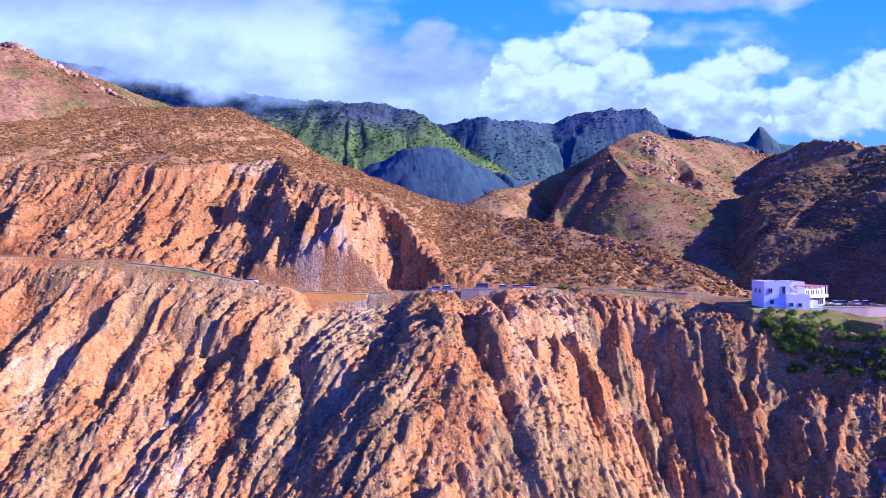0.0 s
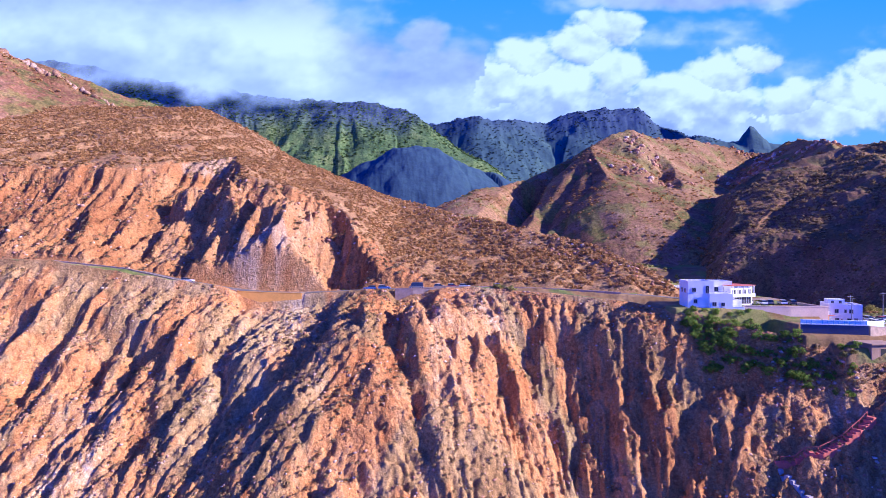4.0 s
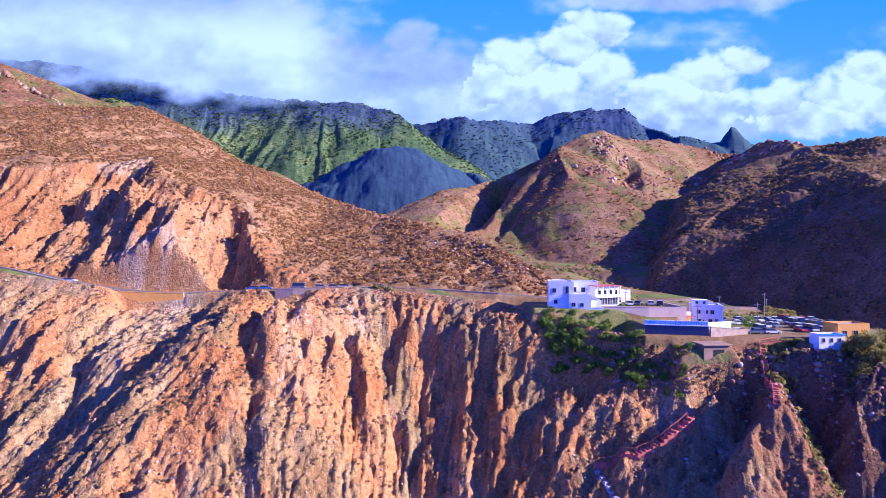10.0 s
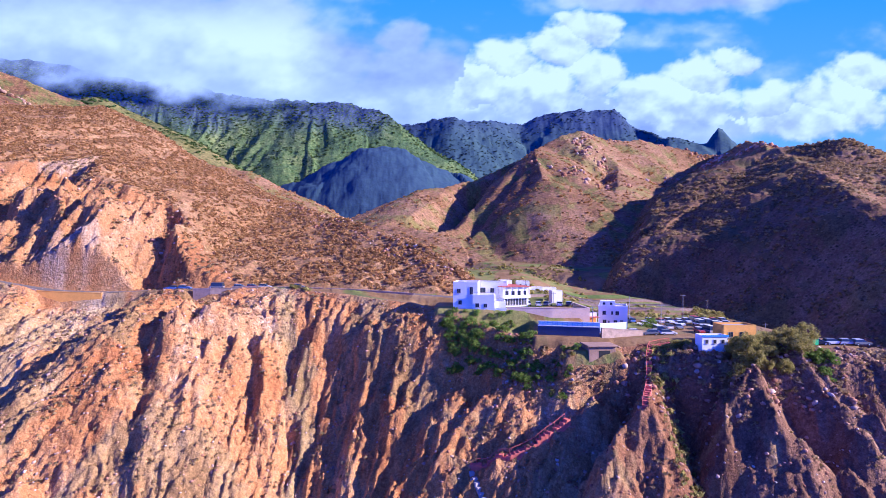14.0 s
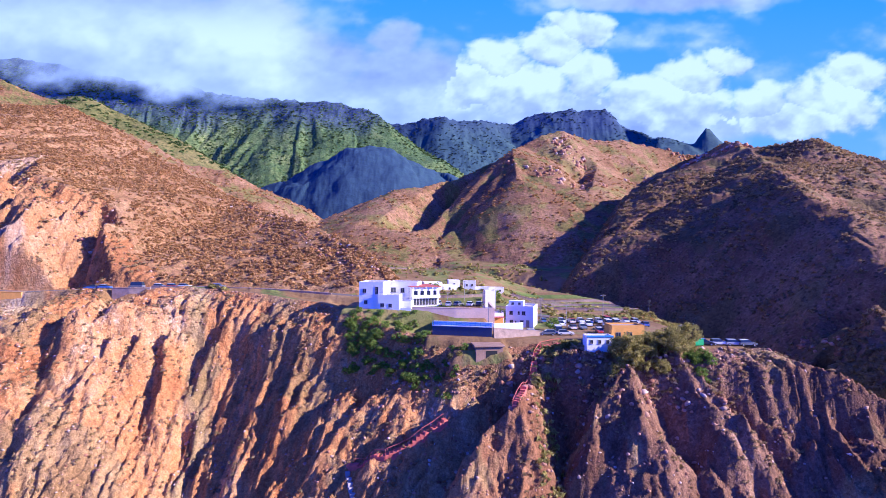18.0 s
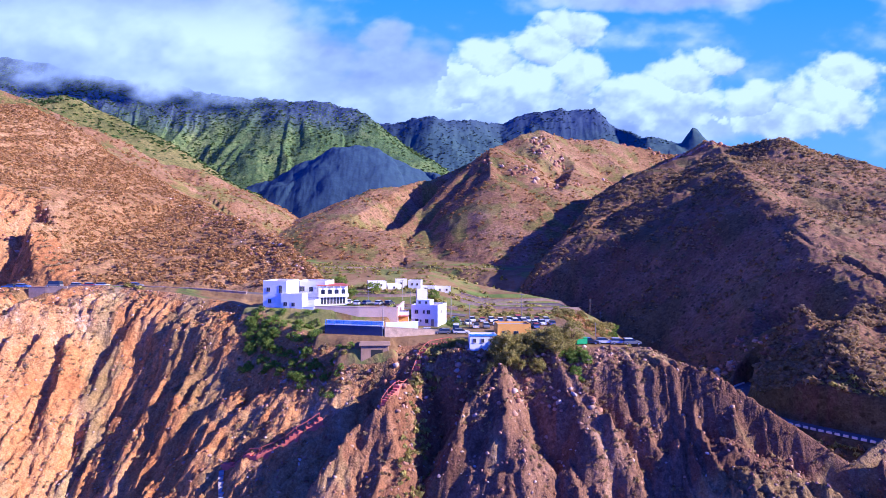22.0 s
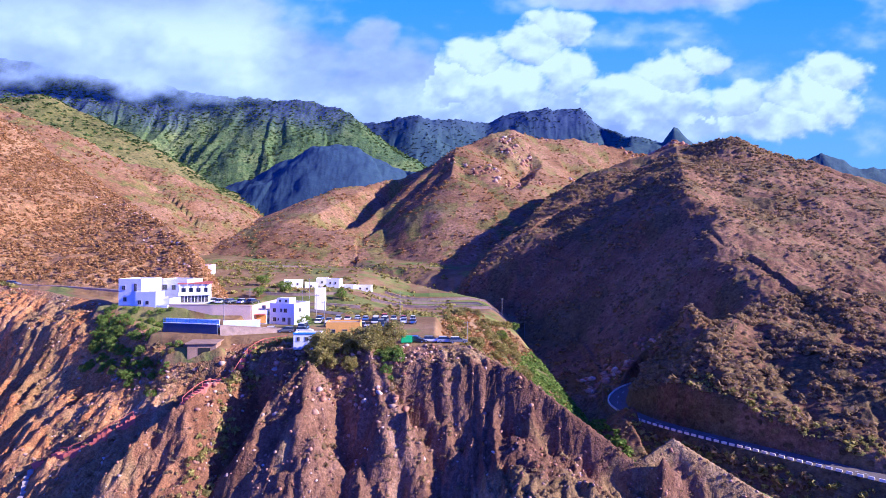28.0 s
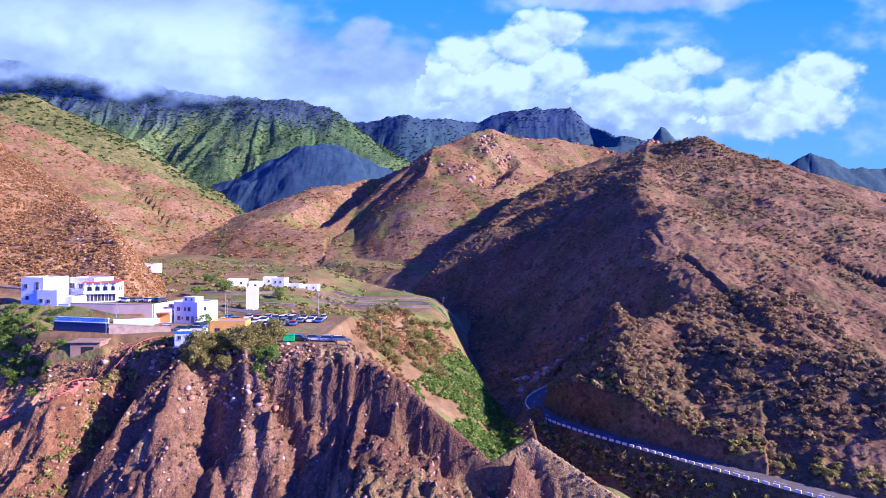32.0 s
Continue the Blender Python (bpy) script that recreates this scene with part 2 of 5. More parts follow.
def vnoise(x, y, seed=0):
    fx, fy = np.floor(x), np.floor(y)
    ix, iy = fx.astype(np.int64), fy.astype(np.int64)
    tx, ty = x - fx, y - fy
    tx, ty = tx * tx * tx * (tx * (tx * 6 - 15) + 10), ty * ty * ty * (ty * (ty * 6 - 15) + 10)
    a, b = hashed(ix, iy, seed), hashed(ix + 1, iy, seed)
    c, d = hashed(ix, iy + 1, seed), hashed(ix + 1, iy + 1, seed)
    return (a + (b - a) * tx) * (1 - ty) + (c + (d - c) * tx) * ty


def fbm(x, y, seed=0, octaves=4, gain=0.5):
    v, amp, tot = 0, 1.0, 0.0
    for k in range(octaves):
        v = v + amp * vnoise(x * 2.03 ** k + 17.3 * k, y * 2.03 ** k - 9.1 * k, seed + k)
        tot += amp
        amp *= gain
    return v / tot


def ridged(x, y, seed=0, octaves=3, gain=0.5):
    """0 in the gullies, 1 on the crests, which are sharp."""
    v, amp, tot = 0, 1.0, 0.0
    for k in range(octaves):
        v = v + amp * (1 - np.abs(2 * vnoise(x * 2.1 ** k + 5.7 * k, y * 1.9 ** k + 3.1 * k, seed + k) - 1))
        tot += amp
        amp *= gain
    return v / tot


def step(v, a, b):
    t = np.clip((v - a) / (b - a), 0, 1)
    return t * t * (3 - 2 * t)


def soft_min(a, b, k):
    h = np.clip(0.5 + 0.5 * (b - a) / k, 0, 1)
    return b + (a - b) * h - k * h * (1 - h)


def soft_max(a, b, k):
    return -soft_min(-a, -b, k)


def crest(x, y, pts, left, right, rough, wave, seed, power=1.0):
    """A mountain under a crest line: it falls by left and right metres a metre on the two sides, cut by gullies."""
    best = np.full(x.shape, -1e9)
    along, off = np.zeros(x.shape), np.zeros(x.shape)
    run = 0.0
    for (x0, y0, z0), (x1, y1, z1) in zip(pts, pts[1:]):
        dx, dy = x1 - x0, y1 - y0
        n = math.hypot(dx, dy)
        t = np.clip(((x - x0) * dx + (y - y0) * dy) / n ** 2, 0, 1)
        qx, qy = x - x0 - t * dx, y - y0 - t * dy
        d = np.hypot(qx, qy)
        side = (dx * qy - dy * qx) / (n * np.maximum(d, 1e-6))      # 1: left of the line, -1: right of it
        w = 0.5 + 0.5 * side
        h = z0 + t * (z1 - z0) - (left * w + right * (1 - w)) * d ** power
        up = h > best
        best, along, off = np.where(up, h, best), np.where(up, run + t * n + 0.25 * d * side, along), np.where(up, d, off)
        run += n
    wx = along / wave + 0.6 * fbm(x / wave / 1.3, y / wave / 1.3, seed + 40, 3)
    g = ridged(wx, off / (wave * 5), seed, 4, 0.5)
    b = fbm(x / wave / 0.7, y / wave / 0.7, seed + 60, 5, 0.55) - 0.5
    return best + (g - 0.62) * rough * step(off, 0, wave * 1.4) + b * rough * 0.55


# the seaward edge of the bench on which road and village stand: x, y, z
EDGE_X = (-320, -160, -114, -70, -40, -5, 12, 40, 60, 80, 95, 112, 128, 150, 165, 178, 190, 204, 212, 220, 228, 240, 256, 300, 420)
EDGE_Y = (205, 197, 194, 192, 193, 192.3, 190.5, 187, 180, 170, 157, 142, 139, 141, 134, 130, 129, 120, 112, 108, 110, 105, 98, 84, 70)
EDGE_Z = (60, 57, 55, 48.4, 44.6, 45.4, 46.0, 46.2, 45.5, 43.5, 40.5, 36.5, 35.5, 36.6, 37.4, 37.6, 38, 30, 26, 20, 24, 17, 8, 4, 3)
# the shoulder below the edge, where the gentle upper slope ends and the steep cliff begins: x, y, z
BROW_X = (-320, -150, -122, -100, -78, -60, -46, -34, -23, -12, 2, 14, 28, 40, 52, 68, 85, 96, 112, 126, 138, 148, 156, 168, 182, 195, 204, 212, 220, 228, 256, 420)
BROW_Y = (205, 193, 188, 184, 180, 172, 171, 157, 157, 160, 158, 157.5, 163, 170, 172, 161, 156, 150, 136, 137.5, 134, 129, 126, 125, 122.5, 119.5, 116, 111, 107, 109, 97, 69)
BROW_Z = (60, 55, 51, 45, 39, 34, 33, 31.0, 33, 35, 39, 41, 41, 39.5, 40, 35, 37, 33.5, 28, 33.5, 34, 35.5, 36.6, 36.6, 34.5, 35.5, 31.5, 25.5, 20, 23.5, 8, 3)
STEEP_X, STEEP = (-60, -10, 12, 24, 48, 60, 90, 118, 150, 170, 212, 230, 260), (1.15, 1.15, 1.25, 1.4, 1.3, 1.0, 0.72, 0.72, 1.8, 1.9, 1.9, 1.4, 1.0)
# where the rills run down the cliff: their slant by x
SLANT_X, SLANT = (-90, -30, 0, 20, 36, 56, 75, 90, 130, 150, 168, 200, 230), (0.35, 0.75, 0.7, 0.3, -0.25, 0.1, 0.45, 0.5, 0.5, 0.3, -0.35, 0.05, -0.3)
# crests of the ribs, from the top down: x, y, z; then the fall to the west and to the east of each
RIBS_WEST = (
    ((-2, 170, 43.5), (0, 157.5, 40.4), (-7, 155, 36.9), (-15, 153.3, 29.7), (-19.2, 145, 23.6), (-25, 139.5, 15.5), (-35, 128, 2), 1.5, 0.85),
    ((14, 170, 44.0), (14.5, 157, 41.5), (11.3, 150.5, 30.5), (8, 140.6, 23.3), (2.4, 135, 14.1), (-6, 124, 1), 1.5, 0.95),
    ((-44, 183, 38.0), (-46, 171, 32.5), (-48, 161, 28.5), (-51.5, 151.5, 17.9), (-58, 139, 6), 1.35, 0.8),
    ((-57, 180, 39.0), (-57.5, 169, 33.2), (-62.5, 164, 27.2), (-66.5, 155.5, 19.6), (-72, 142, 6), 1.4, 0.8),
    ((-74, 186, 44.0), (-76, 172, 29.0), (-79, 160, 17.5), (-84, 146, 4), 1.4, 0.8),
    ((-89, 188, 47.0), (-91, 172, 32.0), (-94, 158, 19.0), (-100, 143, 5), 1.2, 0.8),
)
RIBS_FAR_WEST = (
    ((-104, 190, 50.0), (-107, 167, 28.0), (-114, 146, 6), 1.2, 0.8),
    ((-122, 190, 52.0), (-126, 168, 31.0), (-132, 145, 9), 1.2, 0.8),
    ((-140, 193, 54.0), (-146, 166, 30.0), (-154, 142, 8), 1.2, 0.8),
    ((-160, 195, 56.0), (-168, 165, 30.0), (-176, 142, 8), 1.2, 0.8),
)
# the fan of thinner ribs below the lay-by, and the orange rib by the scree chute
RIBS_FAN = (
    ((20, 156, 38.5), (24.6, 150.4, 30.2), (20, 143, 18), (15, 132, 5), 1.5, 1.3),
    ((27, 156, 36.0), (26.5, 145, 21.0), (25, 134, 6), 1.6, 1.4),
    ((31, 160, 36.5), (31, 147.5, 22.0), (34.5, 138, 8.5), (36, 130, 0), 1.6, 1.3),
    ((38, 164, 37.0), (41.5, 147, 20.0), (46.4, 141.3, 10.0), (50, 133, 1), 1.5, 1.1),
    ((55, 178, 44.5), (51.3, 169, 39.0), (51, 162, 28.5), (50, 157, 20.0), 1.7, 1.2),
    ((64, 176, 43.5), (61, 166, 34.0), (60, 160, 25.0), 1.6, 1.1),
    ((72, 167, 38.0), (68, 154, 27.0), (61.8, 147, 15.0), (58.5, 136, 3), 1.5, 1.0),
)
RIBS_EAST = (
    ((79, 162, 39.0), (76, 149, 25.0), (70, 139, 12.0), (66, 130, 2), 1.5, 1.0),
    ((85, 157, 39.0), (89.5, 149.5, 31.0), (84, 138.5, 17.5), (79, 128, 9.5), (74, 119, -1), 2.0, 0.85),
    ((95.5, 125, 13.2), (104, 122.5, 16.4), (112.2, 123.3, 20.0), (118, 125.5, 22.5), 1.5, 1.5),
    ((106, 147, 32.0), (106, 141.5, 26.5), (103, 133, 19), (99, 124, 12), 1.6, 1.2),
    ((116, 142, 34.0), (114, 136, 26.0), (108, 129, 17), 1.6, 1.3),
    ((126, 140, 34.5), (121.4, 137.5, 27.5), (115, 134, 22.5), (112, 123.3, 19.0), (108, 114, 8), 1.7, 1.3),
    ((140, 141, 34.0), (137.5, 130, 31.0), (131, 117, 28.3), (124, 113.3, 22.9), (119.8, 111.3, 14.5), (116, 108, 6), 1.5, 1.5),
    ((135, 119, 25.0), (134.6, 114.2, 16.5), (134, 110, 8), 1.4, 1.4),
)
RIBS_HEADLAND = (
    ((155.5, 121, 37.0), (146.5, 115, 24.5), (144.4, 113.3, 18.6), (139.6, 110.8, 12.5), 1.6, 1.6),
    ((155.5, 121, 37.0), (156.6, 114.3, 28.7), (161.6, 113, 21.8), (164, 109, 12), 1.5, 1.5),
    ((167.5, 125, 36.5), (173.1, 117.7, 30.4), (180, 112.6, 22.5), (184.2, 109.8, 14), (187, 107, 7), 1.5, 1.4),
    ((172, 116, 28.5), (172, 111, 18.2), (171, 107, 9), 1.3, 0.8),
    ((181, 127, 33.5), (182, 121, 27.5), (184, 117, 21.0), 1.5, 0.9),
    ((195.5, 123.3, 35.0), (193.7, 113.8, 24.3), (192, 108, 12), 1.2, 0.35),
    ((204, 119, 31.5), (201.5, 113.5, 26.5), (199.8, 108.8, 16.8), (198, 105, 8), 1.4, 1.5),
    ((213.5, 112.5, 24.0), (213, 110, 21.0), (210.6, 107.6, 15.5), (208, 104, 7), 1.3, 1.3),
    ((224, 106, 21.5), (224, 103.5, 18.5), (228, 99, 10), 1.2, 1.2),
    ((244, 100, 14), (250, 92, 8), (256, 84, 0), 1.0, 1.0),
)
# ribs of the broken face above the road
RIBS_ROAD = (
    ((-13, 218, 73.0), (-11.3, 214, 69.0), (-4.6, 207, 60.2), (4, 201, 51.5), (10, 197, 46.5), 2.6, 1.0),
    ((-43, 224, 84.0), (-42, 220, 81.0), (-40, 211, 67.0), (-42, 202, 55.0), (-42, 198, 48), 1.1, 0.9),
    ((-30, 222, 76.0), (-29, 212, 66.0), (-30, 201, 55.0), (-30, 197, 47), 1.2, 2.2),
    ((-70, 238, 88.0), (-62, 228, 83.0), (-57, 215, 70.5), (-64, 207, 60.0), (-74, 202, 49.5), 1.8, 0.9),
    ((-84, 239, 89.0), (-82, 232, 76.0), (-86, 222, 66.0), 1.5, 1.2),
    ((-104, 256, 92.0), (-104, 232, 76.0), (-102, 212, 60.0), (-100, 202, 53), 1.0, 1.1),
    ((-122, 252, 88.0), (-120, 234, 82.0), (-113, 211, 65.5), (-112, 202, 56), 1.2, 0.9),
    ((-146, 245, 88.0), (-143, 219, 70.0), (-140, 203, 58), 1.2, 0.9),
    ((-170, 240, 88.0), (-166, 218, 73.0), (-162, 206, 60), 1.2, 0.9),
)

HILL_A_X = (-420, -260, -150, -110, -82, -51, -12, 0, 30, 59, 86, 98, 104, 116, 135, 150)
HILL_A_Y = (400, 400, 400, 398, 390, 373, 340, 330, 294, 258, 222, 205, 196, 190, 186, 186)
HILL_A_Z = (158, 160, 160, 142, 122, 109, 91, 87, 78, 69, 59, 51, 46, 38, 25, -60)
HILL_A_S = (0.40, 0.40, 0.41, 0.30, 0.165, 0.155, 0.18, 0.25, 0.31, 0.35, 0.40, 0.45, 0.45, 0.45, 0.45, 0.45)
HILL_K = ((-205, 475, 150), (-251, 465, 178), (-292, 460, 200), (-315, 458, 208), (-347, 455, 224), (-420, 455, 235), (-600, 460, 270))
SPUR_C = ((-30, 671, 74), (-41, 671, 85), (-79, 665, 109), (-131, 650, 149), (-184, 640, 158), (-222, 630, 173), (-277, 620, 207), (-420, 600, 262))
GREEN_D = ((-230, 990, 130), (-260, 1000, 155), (-325, 1000, 204), (-375, 1000, 256), (-425, 1000, 286), (-495, 1000, 313), (-525, 1000, 330), (-600, 1000, 318), (-1000, 1000, 350))
HILL_E = ((-22, 570, 52), (-15, 600, 70), (-1, 630, 86), (25, 650, 113), (60, 670, 130), (97, 695, 138), (112, 704, 142))
HILL_E4 = ((105, 700, 140), (132, 715, 149), (178, 733, 170), (209, 745, 181), (221, 752, 197), (250, 765, 214))
HILL_E2 = ((250, 765, 214), (280, 777, 223), (324, 800, 217), (377, 820, 221), (480, 850, 205), (600, 870, 210))
HILL_E3 = ((221, 752, 199), (202, 690, 181), (195, 598, 138), (206, 549, 110), (247, 470, 66), (270, 440, 44))
# gullies of the pointed hill: line, depth, width of the steep side
GULLIES = ((196, 742, 133, 690, 26, 26), (133, 690, 84, 560, 26, 26), (177, 640, 111, 540, 7, 9), (300, 720, 262, 600, 12, 16))
HILL_G2 = ((407, 545, 154), (440, 620, 178), (480, 720, 198), (520, 820, 214), (560, 900, 216))
CRAG = ((693, 1250, 300), (700, 1249, 332), (708, 1249, 330), (722, 1252, 318), (742, 1255, 302))
CRAG_FOOT = ((560, 1230, 282), (640, 1245, 292), (700, 1250, 300), (760, 1250, 292), (900, 1240, 270))
# added dome in the outline of a cast shadow on the green mountain
SPUR_SHADOW = ((-330, 1180, 145), (-300, 1190, 163), (-192, 1200, 205), (-100, 1200, 250), (-35, 1200, 277), (30, 1210, 255), (85, 1220, 229), (160, 1230, 185))
HILL_G = ((330, 530, 132), (365, 540, 148), (407, 537, 157), (430, 478, 154), (490, 430, 120), (560, 400, 92), (700, 380, 60))
HILL_S = ((407, 537, 156), (365, 430, 126), (321, 316, 90), (306, 254, 63), (306, 230, 47), (292, 200, 37), (267, 179, 32.5), (263, 164, 26.5), (249, 158, 19))
HILL_S2 = ((292, 200, 36), (300, 161, 31), (325, 140, 31), (365, 108, 30))
MOUNT_H = ((-1500, 1600, 640), (-1074, 1600, 585), (-577, 1580, 505), (-400, 1540, 470), (-259, 1500, 455), (-155, 1490, 445), (-55, 1450, 403), (-12, 1430, 360), (65, 1400, 262))
MOUNT_H2 = ((-12, 1430, 350), (65, 1400, 268), (105, 1320, 218), (128, 1200, 152), (135, 1100, 110))
MOUNT_J = ((-200, 1640, 430), (32, 1600, 420), (123, 1578, 437), (209, 1600, 420), (309, 1650, 434), (408, 1650, 458), (524, 1650, 472), (590, 1640, 466), (630, 1620, 417), (690, 1500, 362), (900, 1480, 330), (1100, 1480, 280), (1192, 1490, 318), (1300, 1500, 280), (1800, 1500, 300))
RAVINE = ((221, 60, -8), (222, 100, 5), (223, 135, 8), (229, 165, 8), (241, 200, 6), (250, 232, 9), (252, 270, 14), (225, 330, 20), (172, 375, 27), (120, 420, 36), (70, 520, 44), (-60, 760, 70))
# middles of the two roads, and level yards: x from, to, y from, to, height
ROAD_WEST = ((-260, 209, 60), (-200, 205, 57.6), (-114, 199.5, 55.2), (-88, 198, 52.6), (-70, 196.5, 48.8), (-46, 195.5, 45.0), (-27, 195.5, 44.4), (-5, 194.5, 45.6), (9, 193.5, 46.2), (40, 192.5, 46.5), (60, 191, 46), (80, 187.5, 45), (100, 185, 43.6), (122, 186, 41.6), (140, 189, 39), (152, 186, 38))
ROAD_EAST = ((262, 214, 9.5), (252, 206, 9.5), (243, 192, 9.6), (240, 180, 9.8), (243, 167, 10), (252, 153, 10.4), (261, 143, 10.5), (275, 126, 11), (288, 113, 11), (312, 92, 11))
YARDS = ((119, 131, 135.5, 141, 36.0), (112.5, 130, 141, 144.4, 38.3), (88, 130, 160, 181, 43.0), (114.5, 128.0, 147, 158, 40.2), (130, 182, 142, 182, 37.8), (163, 186, 131.5, 144, 37.8))


def line_dist(x, y, pts):
    best, z = np.full(x.shape, 1e9), np.zeros(x.shape)
    for (x0, y0, z0), (x1, y1, z1) in zip(pts, pts[1:]):
        dx, dy = x1 - x0, y1 - y0
        t = np.clip(((x - x0) * dx + (y - y0) * dy) / (dx * dx + dy * dy), 0, 1)
        d = np.hypot(x - x0 - t * dx, y - y0 - t * dy)
        up = d < best
        best, z = np.where(up, d, best), np.where(up, z0 + t * (z1 - z0), z)
    return best, z


def great_ribs(x, y, ribs, warp=5.0, seed=61):
    """The height under sharp-crested ribs that fall steeply on their shaded west side."""
    wx = x + warp * (fbm(x / 9, y / 9, seed, 4, 0.55) - 0.5)
    wy = y + warp * (fbm(x / 9, y / 9, seed + 1, 4, 0.55) - 0.5)
    best = np.full(x.shape, -99.0)
    for rib in ribs:
        pts, (west, east) = rib[:-2], rib[-2:]
        xs, ys = [p[0] for p in pts], [p[1] for p in pts]
        near = (x > min(xs) - 32) & (x < max(xs) + 32) & (y < max(ys) + 25) & (y > min(ys) - 45)
        if not near.any():
            continue
        px, py = wx[near], wy[near]
        top = np.full(px.shape, -99.0)
        for k, ((x0, y0, z0), (x1, y1, z1)) in enumerate(zip(pts, pts[1:])):
            dx, dy = x1 - x0, y1 - y0
            n2 = dx * dx + dy * dy
            t = np.clip(((px - x0) * dx + (py - y0) * dy) / n2, 0, 2.5 if k == len(pts) - 2 else 1)
            qx, qy = px - x0 - t * dx, py - y0 - t * dy
            d = np.hypot(qx, qy)
            side = 0.5 + 0.5 * (qy * dx - qx * dy) / np.maximum(d * math.sqrt(n2), 1e-6)      # 1: east of the crest as it runs down
            top = np.maximum(top, z0 + t * (z1 - z0) - (west + (east - west) * step(side, 0.35, 0.65)) * d)
        best[near] = np.maximum(best[near], top)
    return best


def cliff_face(x, y, ye, zp):
    """The ground below the edge: a gentle upper slope to the brow, then the steep cliff with its ribs and rills."""
    dd = ye - y
    yb = np.minimum(np.interp(x, BROW_X, BROW_Y), ye - 1)
    zb = np.interp(x, BROW_X, BROW_Z)
    t = np.clip(dd / (ye - yb), 0, 1)
    under = np.maximum(yb - y, 0)
    sunk = 4.5 * (1 - np.exp(-((x + 33) / 12) ** 2)) * (1 - 0.6 * np.exp(-((x - 104) / 14) ** 2))
    v = zp + (zb - zp) * t - np.interp(x, STEEP_X, STEEP) * under - sunk * step(under, 0, 8)
    v = v - step(dd, 0.2, 1.6) * (4.2 * step(x, -50, -45) * step(-9 - x, 0, 5) + 3.2 * step(x, 3, 7) * step(21 - x, 0, 4))
    g = great_ribs(x, y, RIBS_WEST + RIBS_FAR_WEST + RIBS_FAN + RIBS_EAST + RIBS_HEADLAND)
    v = soft_max(v, np.minimum(g, zp + 0.5), 1.2)
    slant = np.interp(x, SLANT_X, SLANT)
    w = x + slant * dd + 6 * (fbm(x / 12, y / 12, 8, 4, 0.6) - 0.5)
    v = v + (ridged(w / 6.5, dd / 40, 21, 3) - 0.6) * 3.6 * step(dd, 1, 10)
    v = v + (ridged(w / 2.4, dd / 22, 31, 3, 0.6) - 0.6) * 2.3 * step(dd, 0.5, 6)
    v = v + (fbm(x / 7, y / 7, 44, 3) - 0.5) * 3.5 * step(dd, 2, 14)
    return v + (fbm(x / 1.9, y / 1.9, 41, 4, 0.72) - 0.5) * 2.6 * step(dd, 0, 5)


def cliff(x, y):
    """The bench, and the cliff that falls from its edge to the sea."""
    ye = np.interp(x, EDGE_X, EDGE_Y) + 5 * (fbm(x / 14, y / 40, 3, 3) - 0.5) * (1 - step(x, -54, -49) * step(-21 - x, 0, 5))
    zp = np.interp(x, EDGE_X, EDGE_Z)
    d = ye - y
    z, low = zp.copy(), d > 0
    z[low] = cliff_face(x[low], y[low], ye[low], zp[low])
    return z, d


def road_face(x, y, zp, up):
    """The broken rock above the coast road."""
    u = x + 0.35 * (np.maximum(230 - y, 0)) + 5 * (fbm(x / 12, y / 12, 16, 3) - 0.5)
    v = zp + np.interp(x, (-200, -120, -100, -84, -66, -40, -22, 0), (1.0, 0.95, 0.72, 0.68, 0.95, 1.15, 0.8, 0.9)) * up - 4.0 * step(up, 2, 14)
    v = v + 1.6 * np.maximum(((x - 2) * 16 + (y - 205) * 18) / 24.1 - 5.5, 0)
    v = soft_max(v, great_ribs(x, y, RIBS_ROAD, 6.0, 65), 2)
    v = v - 12 * np.exp(-((x + 18) / 10) ** 2 - ((y - 206) / 8) ** 2)
    v = v + (ridged(u / 12, y / 50, 12, 3) - 0.6) * 7.5 * step(up, 0, 5)
    return v + (ridged(u / 4, y / 26, 13, 3, 0.6) - 0.6) * 4.6 * step(up, 0, 3) + (fbm(x / 2, y / 2, 14, 4, 0.72) - 0.5) * 3.2 * step(up, 0, 2)


